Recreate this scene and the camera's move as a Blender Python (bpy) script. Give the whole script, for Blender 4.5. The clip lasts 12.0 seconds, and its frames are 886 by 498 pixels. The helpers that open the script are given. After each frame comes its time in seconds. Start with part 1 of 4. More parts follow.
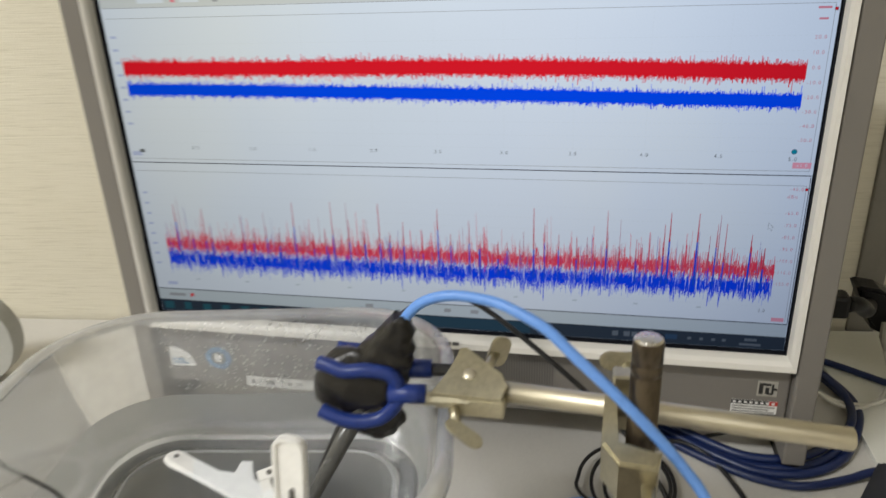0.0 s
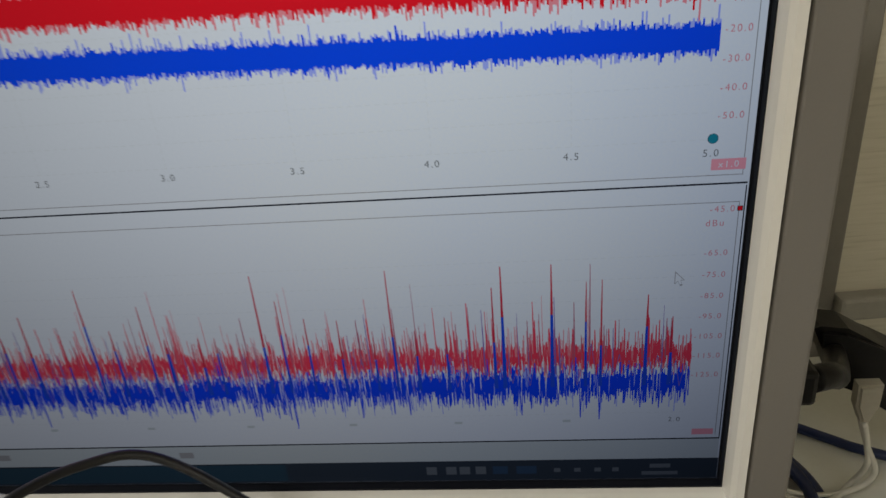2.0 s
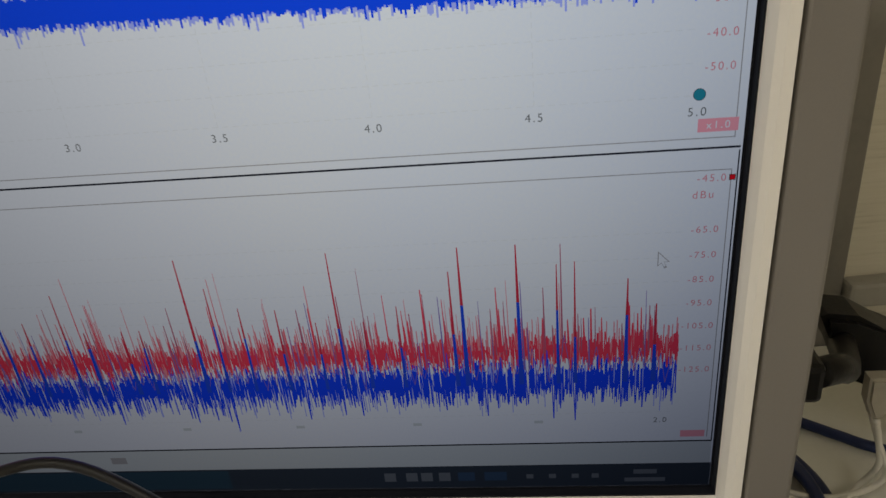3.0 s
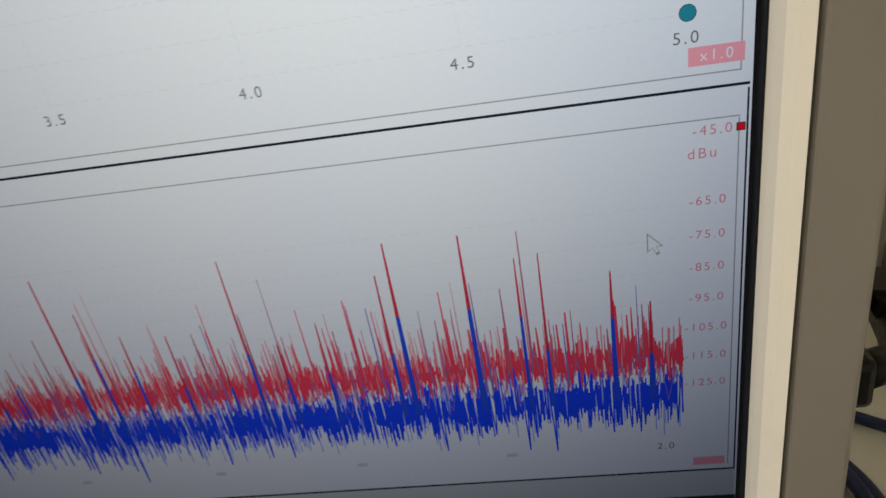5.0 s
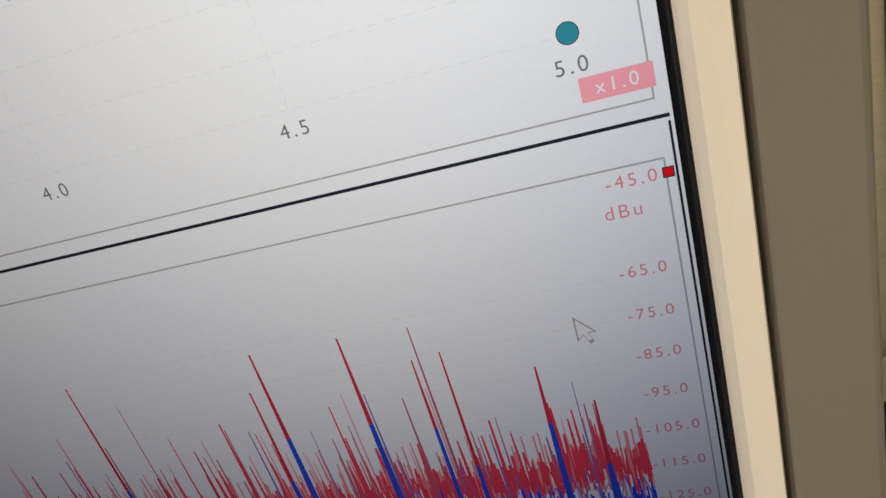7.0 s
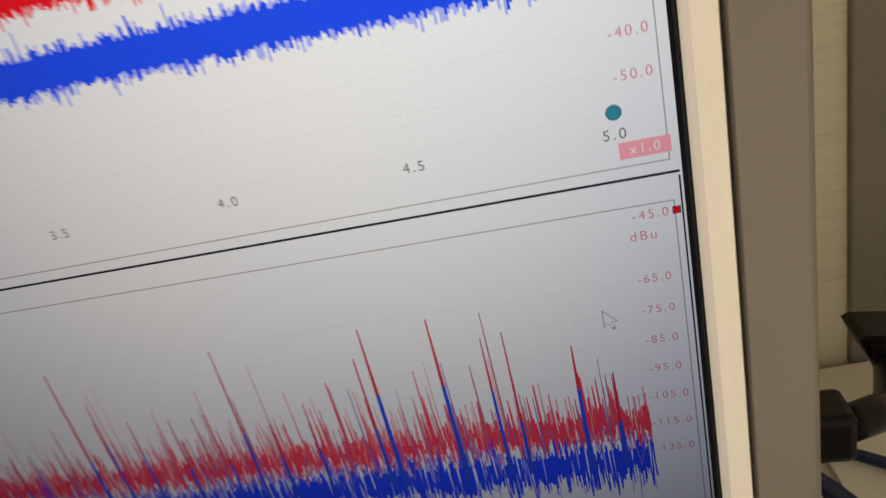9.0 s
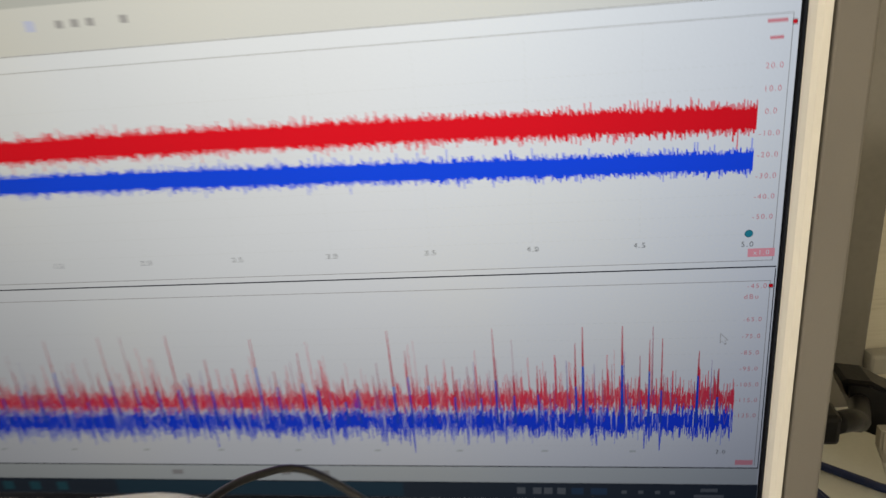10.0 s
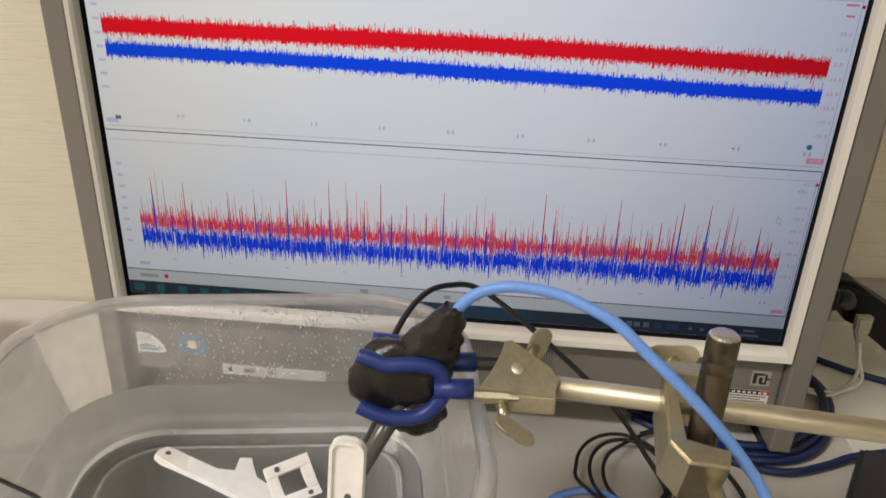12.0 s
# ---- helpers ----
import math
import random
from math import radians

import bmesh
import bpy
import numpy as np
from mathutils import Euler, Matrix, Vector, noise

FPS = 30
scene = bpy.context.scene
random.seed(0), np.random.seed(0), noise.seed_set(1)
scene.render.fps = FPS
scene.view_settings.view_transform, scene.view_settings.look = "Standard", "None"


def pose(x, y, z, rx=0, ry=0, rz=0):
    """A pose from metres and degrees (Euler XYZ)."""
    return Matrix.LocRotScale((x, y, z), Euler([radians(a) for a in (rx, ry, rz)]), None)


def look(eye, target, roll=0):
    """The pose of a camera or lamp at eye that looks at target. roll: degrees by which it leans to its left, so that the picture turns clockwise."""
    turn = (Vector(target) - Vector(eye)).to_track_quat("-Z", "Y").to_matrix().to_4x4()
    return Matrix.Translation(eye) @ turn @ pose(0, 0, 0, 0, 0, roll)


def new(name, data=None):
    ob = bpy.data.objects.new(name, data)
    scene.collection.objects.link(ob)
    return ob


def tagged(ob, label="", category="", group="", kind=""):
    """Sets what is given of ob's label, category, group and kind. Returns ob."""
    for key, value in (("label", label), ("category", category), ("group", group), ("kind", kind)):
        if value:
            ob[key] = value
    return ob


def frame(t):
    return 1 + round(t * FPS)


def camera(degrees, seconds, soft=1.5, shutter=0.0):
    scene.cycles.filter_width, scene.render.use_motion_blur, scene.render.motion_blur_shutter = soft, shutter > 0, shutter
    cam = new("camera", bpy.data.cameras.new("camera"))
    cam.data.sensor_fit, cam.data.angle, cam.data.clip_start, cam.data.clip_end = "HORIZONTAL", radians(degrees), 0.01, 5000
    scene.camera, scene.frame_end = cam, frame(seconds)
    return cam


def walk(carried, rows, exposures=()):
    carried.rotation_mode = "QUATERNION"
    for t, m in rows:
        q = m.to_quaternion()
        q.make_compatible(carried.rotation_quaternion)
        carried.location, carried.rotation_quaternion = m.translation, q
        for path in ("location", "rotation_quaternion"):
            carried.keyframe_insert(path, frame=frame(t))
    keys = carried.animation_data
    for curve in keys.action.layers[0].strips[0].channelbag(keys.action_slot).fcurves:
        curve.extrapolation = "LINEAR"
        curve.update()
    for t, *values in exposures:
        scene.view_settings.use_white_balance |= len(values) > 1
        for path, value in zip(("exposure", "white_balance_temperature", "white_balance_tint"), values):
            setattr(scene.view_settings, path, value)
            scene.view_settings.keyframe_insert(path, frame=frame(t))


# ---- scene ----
cam = camera(63.13, 12.0, soft=1.5, shutter=0.5)
PATH = [
    (0, (0.34014, -0.46698, 1.08369), (-0.05787, 1.33632, 0.31578), -2.33),
    (0.5, (0.35561, -0.38377, 1.08188), (0.01337, 1.41755, 0.28307), -2.82),
    (1, (0.37372, -0.30602, 1.072), (0.12012, 1.50645, 0.26537), -4.02),
    (1.5, (0.3864, -0.25879, 1.05145), (0.19387, 1.54649, 0.21246), -4.03),
    (2, (0.39633, -0.2246, 1.03307), (0.20967, 1.57156, 0.17343), -4.94),
    (2.5, (0.40563, -0.20686, 1.02213), (0.21204, 1.58348, 0.15197), -4.89),
    (3, (0.41102, -0.19573, 1.01483), (0.20265, 1.58555, 0.12961), -5.65),
    (5, (0.42929, -0.14619, 0.99171), (0.15348, 1.60705, 0.0697), -10.17),
    (5.5, (0.44035, -0.13204, 0.99009), (0.13507, 1.62802, 0.09064), -12.18),
    (6, (0.44951, -0.12239, 0.98824), (0.11616, 1.64967, 0.12296), -14.10),
    (6.5, (0.45242, -0.11585, 0.98783), (0.09885, 1.65483, 0.12777), -14.41),
    (7, (0.46045, -0.10744, 0.97964), (0.02366, 1.67068, 0.17494), -17.52),
    (9, (0.45028, -0.15073, 1.0036), (0.07542, 1.6409, 0.19767), -14.27),
    (9.5, (0.41736, -0.21535, 1.04159), (0.10494, 1.58903, 0.23746), -9.49),
    (10, (0.37785, -0.29292, 1.07605), (0.09267, 1.54374, 0.33759), -5.39),
    (10.5, (0.34708, -0.3585, 1.08961), (0.12693, 1.48892, 0.35574), -2.91),
    (11, (0.31624, -0.41015, 1.08904), (0.14661, 1.45115, 0.37717), -1.24),
    (11.5, (0.28809, -0.44189, 1.08735), (0.10392, 1.394, 0.31558), 0.46),
    (12, (0.27096, -0.45716, 1.07898), (0.12447, 1.36167, 0.26019), 2.14),
]
EXPOSURES = [(0.0, 0.04, 6150, 10), (0.5, -0.08, 6150, 10), (1.0, -0.32, 6400, 8), (2.0, -0.41, 6500, 9), (3.0, -0.39, 6800, 11), (5.0, 0.06, 7000, 10), (6.0, 0.21, 7400, 13),
             (7.0, 0.19, 7600, 14), (9.0, 0.19, 7800, 14), (9.5, 0.24, 7300, 9), (10.5, 0.14, 7100, 12), (11.0, -0.17, 6800, 13), (11.5, -0.16, 7000, 18), (12.0, -0.03, 6700, 16)]
walk(cam, [(t, look(eye, target, roll)) for t, eye, target, roll in PATH], EXPOSURES)

# ---- levels: the lower edge of the lit screen is at S, the desk's top at DESK ----
S = 0.82
DESK = 0.72
WALL_Y = 0.168    # the wall behind the desk, at x = 0; it runs a few degrees off the computer
WALL_SLOPE = 0.095
SCREEN_W, SCREEN_H = 0.474, 0.2666

# ---- world and lamps ----
world = bpy.data.worlds.new("world")
scene.world = world
world.use_nodes = True
world.node_tree.nodes["Background"].inputs[0].default_value = (0.9, 0.95, 1.0, 1)
world.node_tree.nodes["Background"].inputs[1].default_value = 0.05


def area_lamp(name, eye, target, sx, sy, watts, colour):
    data = bpy.data.lights.new(name, "AREA")
    data.shape, data.size, data.size_y, data.energy, data.color = "RECTANGLE", sx, sy, watts, colour
    ob = new(name, data)
    ob.matrix_world = look(eye, target)
    return ob


LAMP_SPOTS = [(-1.1, -1.35, 54.0), (1.3, -2.4, 9.0)]
for lx, ly, watts in LAMP_SPOTS:
    area_lamp("ceiling_lamp_light", (lx, ly, 2.50), (lx, ly, 0), 1.2, 0.22, watts, (1.0, 0.965, 0.90))


# ---- materials ----
def nodes_of(name):
    m = bpy.data.materials.new(name)
    m.use_nodes = True
    nt = m.node_tree
    return m, nt, nt.nodes["Principled BSDF"]


def mapped(nt, scale=(1, 1, 1)):
    tc = nt.nodes.new("ShaderNodeTexCoord")
    mp = nt.nodes.new("ShaderNodeMapping")
    mp.inputs["Scale"].default_value = scale
    nt.links.new(tc.outputs["Object"], mp.inputs["Vector"])
    return mp


def noise_node(nt, mp, scale, detail=4.0, rough=0.55):
    n = nt.nodes.new("ShaderNodeTexNoise")
    n.inputs["Scale"].default_value, n.inputs["Detail"].default_value, n.inputs["Roughness"].default_value = scale, detail, rough
    nt.links.new(mp.outputs[0], n.inputs["Vector"])
    return n


def ramp(nt, source, stops):
    r = nt.nodes.new("ShaderNodeValToRGB")
    els = r.color_ramp.elements
    while len(els) < len(stops):
        els.new(0.5)
    for e, (pos, col) in zip(els, stops):
        e.position, e.color = pos, (*col, 1)
    nt.links.new(source, r.inputs[0])
    return r


def shade(col, f):
    return tuple(min(1, c * f) for c in col)


def plain(name, col, rough=0.5, metal=0.0, grain=180.0, wear=14.0, spread=0.10, bump=0.15, depth=0.0004, stretch=(1, 1, 1), rough_var=0.12):
    """A surface with grain and larger stains, in colour, gloss and relief."""
    m, nt, b = nodes_of(name)
    mp = mapped(nt, stretch)
    fine, wide = noise_node(nt, mp, grain, 3), noise_node(nt, mp, wear, 5, 0.6)
    mix = nt.nodes.new("ShaderNodeMath")
    mix.operation = "MULTIPLY_ADD"
    mix.inputs[1].default_value = 0.4
    nt.links.new(fine.outputs["Fac"], mix.inputs[0])
    scaled = nt.nodes.new("ShaderNodeMath")
    scaled.operation = "MULTIPLY"
    scaled.inputs[1].default_value = 0.6
    nt.links.new(wide.outputs["Fac"], scaled.inputs[0])
    nt.links.new(scaled.outputs[0], mix.inputs[2])
    r = ramp(nt, mix.outputs[0], [(0.3, shade(col, 1 - spread)), (0.5, col), (0.7, shade(col, 1 + spread * 0.7))])
    nt.links.new(r.outputs[0], b.inputs["Base Color"])
    rr = nt.nodes.new("ShaderNodeMapRange")
    rr.inputs["To Min"].default_value, rr.inputs["To Max"].default_value = max(0.02, rough - rough_var), min(1, rough + rough_var)
    nt.links.new(wide.outputs["Fac"], rr.inputs["Value"])
    nt.links.new(rr.outputs[0], b.inputs["Roughness"])
    b.inputs["Metallic"].default_value = metal
    bp = nt.nodes.new("ShaderNodeBump")
    bp.inputs["Strength"].default_value, bp.inputs["Distance"].default_value = bump, depth
    nt.links.new(fine.outputs["Fac"], bp.inputs["Height"])
    nt.links.new(bp.outputs[0], b.inputs["Normal"])
    return m


# coat tint dimming the glow by view angle, for the panel's angular falloff
VIEW_FADE_AXIS = (0.172, -0.975, -0.139)
VIEW_FADE_DEPTH = (3.64, 3.60, 3.25)
VIEW_FADE_HEAD_ON = 1.15
VIEW_FADE_GAIN = 4.16


def glow(name, col, strength=1.0, rough=0.42):
    """A lit part of the display: its own light, under a satin front."""
    m, nt, b = nodes_of(name)
    b.inputs["Base Color"].default_value = (0.01, 0.01, 0.01, 1)
    b.inputs["Roughness"].default_value = rough
    b.inputs["Specular IOR Level"].default_value = 0.25
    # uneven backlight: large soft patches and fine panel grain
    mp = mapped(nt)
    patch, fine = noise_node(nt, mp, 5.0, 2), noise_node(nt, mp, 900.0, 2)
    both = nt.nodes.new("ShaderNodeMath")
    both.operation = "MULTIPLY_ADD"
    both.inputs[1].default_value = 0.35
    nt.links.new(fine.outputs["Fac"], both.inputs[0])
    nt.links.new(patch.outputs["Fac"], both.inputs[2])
    gain = [strength * 2 ** (VIEW_FADE_GAIN + VIEW_FADE_HEAD_ON * (k - VIEW_FADE_DEPTH[1])) for k in VIEW_FADE_DEPTH]
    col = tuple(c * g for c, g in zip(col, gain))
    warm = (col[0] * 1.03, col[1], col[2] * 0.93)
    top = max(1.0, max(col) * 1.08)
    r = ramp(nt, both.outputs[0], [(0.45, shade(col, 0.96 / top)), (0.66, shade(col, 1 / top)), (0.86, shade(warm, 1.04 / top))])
    # yellow-to-blue tint along x, painted in for the panel's viewing-angle colour shift
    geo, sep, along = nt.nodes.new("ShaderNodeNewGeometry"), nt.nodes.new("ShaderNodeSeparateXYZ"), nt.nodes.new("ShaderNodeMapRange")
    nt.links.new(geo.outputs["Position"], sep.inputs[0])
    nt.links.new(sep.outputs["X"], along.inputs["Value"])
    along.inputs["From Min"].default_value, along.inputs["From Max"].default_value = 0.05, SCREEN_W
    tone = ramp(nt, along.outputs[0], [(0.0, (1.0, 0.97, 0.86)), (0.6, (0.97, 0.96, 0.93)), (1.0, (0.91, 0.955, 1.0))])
    angle_tint = nt.nodes.new("ShaderNodeMixRGB")
    angle_tint.blend_type = "MULTIPLY"
    angle_tint.inputs[0].default_value = 1.0
    nt.links.new(r.outputs[0], angle_tint.inputs[1])
    nt.links.new(tone.outputs[0], angle_tint.inputs[2])
    nt.links.new(angle_tint.outputs[0], b.inputs["Emission Color"])
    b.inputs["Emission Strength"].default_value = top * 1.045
    # a tinted coat on a tilted axis imitates the panel's viewing-angle darkening from above
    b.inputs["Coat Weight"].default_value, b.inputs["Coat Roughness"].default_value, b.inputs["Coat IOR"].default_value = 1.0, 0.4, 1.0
    b.inputs["Coat Tint"].default_value = (*[2 ** -k for k in VIEW_FADE_DEPTH], 1)
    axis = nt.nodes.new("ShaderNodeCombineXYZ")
    for key, value in zip("XYZ", VIEW_FADE_AXIS):
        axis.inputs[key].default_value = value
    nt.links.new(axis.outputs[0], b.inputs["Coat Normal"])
    return m


def lamp_front(name, col, strength):
    m, nt, b = nodes_of(name)
    b.inputs["Emission Color"].default_value, b.inputs["Emission Strength"].default_value = (*col, 1), strength
    return m


def wallpaper():
    """Cream vinyl with fine, uneven horizontal ribs."""
    m, nt, b = nodes_of("wallpaper")
    mp = mapped(nt, (1, 1, 1))
    lines = mapped(nt, (9, 9, 260))
    ribs, stain, blot = noise_node(nt, lines, 2.2, 4, 0.6), noise_node(nt, mp, 3.0, 4), noise_node(nt, mp, 70, 3)
    r = ramp(nt, ribs.outputs["Fac"], [(0.30, (0.57, 0.53, 0.42)), (0.45, (0.66, 0.62, 0.505)), (0.65, (0.69, 0.65, 0.535))])
    mul = nt.nodes.new("ShaderNodeMixRGB")
    mul.blend_type = "MULTIPLY"
    mul.inputs[0].default_value = 0.3
    tint = ramp(nt, stain.outputs["Fac"], [(0.35, (0.9, 0.88, 0.84)), (0.65, (1, 1, 1))])
    nt.links.new(r.outputs[0], mul.inputs[1])
    nt.links.new(tint.outputs[0], mul.inputs[2])
    nt.links.new(mul.outputs[0], b.inputs["Base Color"])
    b.inputs["Roughness"].default_value = 0.75
    add = nt.nodes.new("ShaderNodeMath")
    add.operation = "MULTIPLY_ADD"
    add.inputs[1].default_value = 0.3
    nt.links.new(blot.outputs["Fac"], add.inputs[0])
    nt.links.new(ribs.outputs["Fac"], add.inputs[2])
    bp = nt.nodes.new("ShaderNodeBump")
    bp.inputs["Strength"].default_value, bp.inputs["Distance"].default_value = 0.4, 0.0012
    nt.links.new(add.outputs[0], bp.inputs["Height"])
    nt.links.new(bp.outputs[0], b.inputs["Normal"])
    return m


def clear_plastic(name, cloud=0.16, tint=(0.93, 0.94, 0.93), fog=(0.80, 0.82, 0.82)):
    """Thin polypropylene: mostly see-through, a little milky, with gloss and scuffs."""
    m, nt, b = nodes_of(name)
    nt.nodes.remove(b)
    out = nt.nodes["Material Output"]
    mp = mapped(nt)
    scuff, wide = noise_node(nt, mapped(nt, (1, 1, 4)), 60, 4), noise_node(nt, mp, 12, 4)
    clear = nt.nodes.new("ShaderNodeBsdfTransparent")
    clear.inputs[0].default_value = (*tint, 1)
    dif, tra = nt.nodes.new("ShaderNodeBsdfDiffuse"), nt.nodes.new("ShaderNodeBsdfTranslucent")
    dif.inputs[0].default_value = tra.inputs[0].default_value = (*fog, 1)
    milk = nt.nodes.new("ShaderNodeMixShader")
    milk.inputs[0].default_value = 0.5
    nt.links.new(dif.outputs[0], milk.inputs[1])
    nt.links.new(tra.outputs[0], milk.inputs[2])
    amount = nt.nodes.new("ShaderNodeMapRange")
    amount.inputs["From Min"].default_value, amount.inputs["From Max"].default_value = 0.3, 0.75
    amount.inputs["To Min"].default_value, amount.inputs["To Max"].default_value = cloud * 0.6, cloud * 1.5
    nt.links.new(wide.outputs["Fac"], amount.inputs["Value"])
    body = nt.nodes.new("ShaderNodeMixShader")
    nt.links.new(amount.outputs[0], body.inputs[0])
    nt.links.new(clear.outputs[0], body.inputs[1])
    nt.links.new(milk.outputs[0], body.inputs[2])
    gl = nt.nodes.new("ShaderNodeBsdfGlossy")
    gl.inputs["Roughness"].default_value = 0.12
    bp = nt.nodes.new("ShaderNodeBump")
    bp.inputs["Strength"].default_value, bp.inputs["Distance"].default_value = 0.25, 0.0006
    nt.links.new(scuff.outputs["Fac"], bp.inputs["Height"])
    nt.links.new(bp.outputs[0], gl.inputs["Normal"])
    lw = nt.nodes.new("ShaderNodeFresnel")
    lw.inputs[0].default_value = 1.45
    soft_gloss = nt.nodes.new("ShaderNodeMath")
    soft_gloss.operation, soft_gloss.use_clamp = "MULTIPLY", True
    soft_gloss.inputs[1].default_value = 0.55
    nt.links.new(lw.outputs[0], soft_gloss.inputs[0])
    fin = nt.nodes.new("ShaderNodeMixShader")
    nt.links.new(soft_gloss.outputs[0], fin.inputs[0])
    nt.links.new(body.outputs[0], fin.inputs[1])
    nt.links.new(gl.outputs[0], fin.inputs[2])
    nt.links.new(fin.outputs[0], out.inputs["Surface"])
    return m


def water_stuff():
    m, nt, b = nodes_of("water")
    b.inputs["Base Color"].default_value = (0.86, 0.89, 0.91, 1)
    b.inputs["Roughness"].default_value = 0.02
    b.inputs["IOR"].default_value = 1.33
    b.inputs["Transmission Weight"].default_value = 1.0
    n = noise_node(nt, mapped(nt), 18, 2)
    bp = nt.nodes.new("ShaderNodeBump")
    bp.inputs["Strength"].default_value, bp.inputs["Distance"].default_value = 0.12, 0.002
    nt.links.new(n.outputs["Fac"], bp.inputs["Height"])
    nt.links.new(bp.outputs[0], b.inputs["Normal"])
    return m


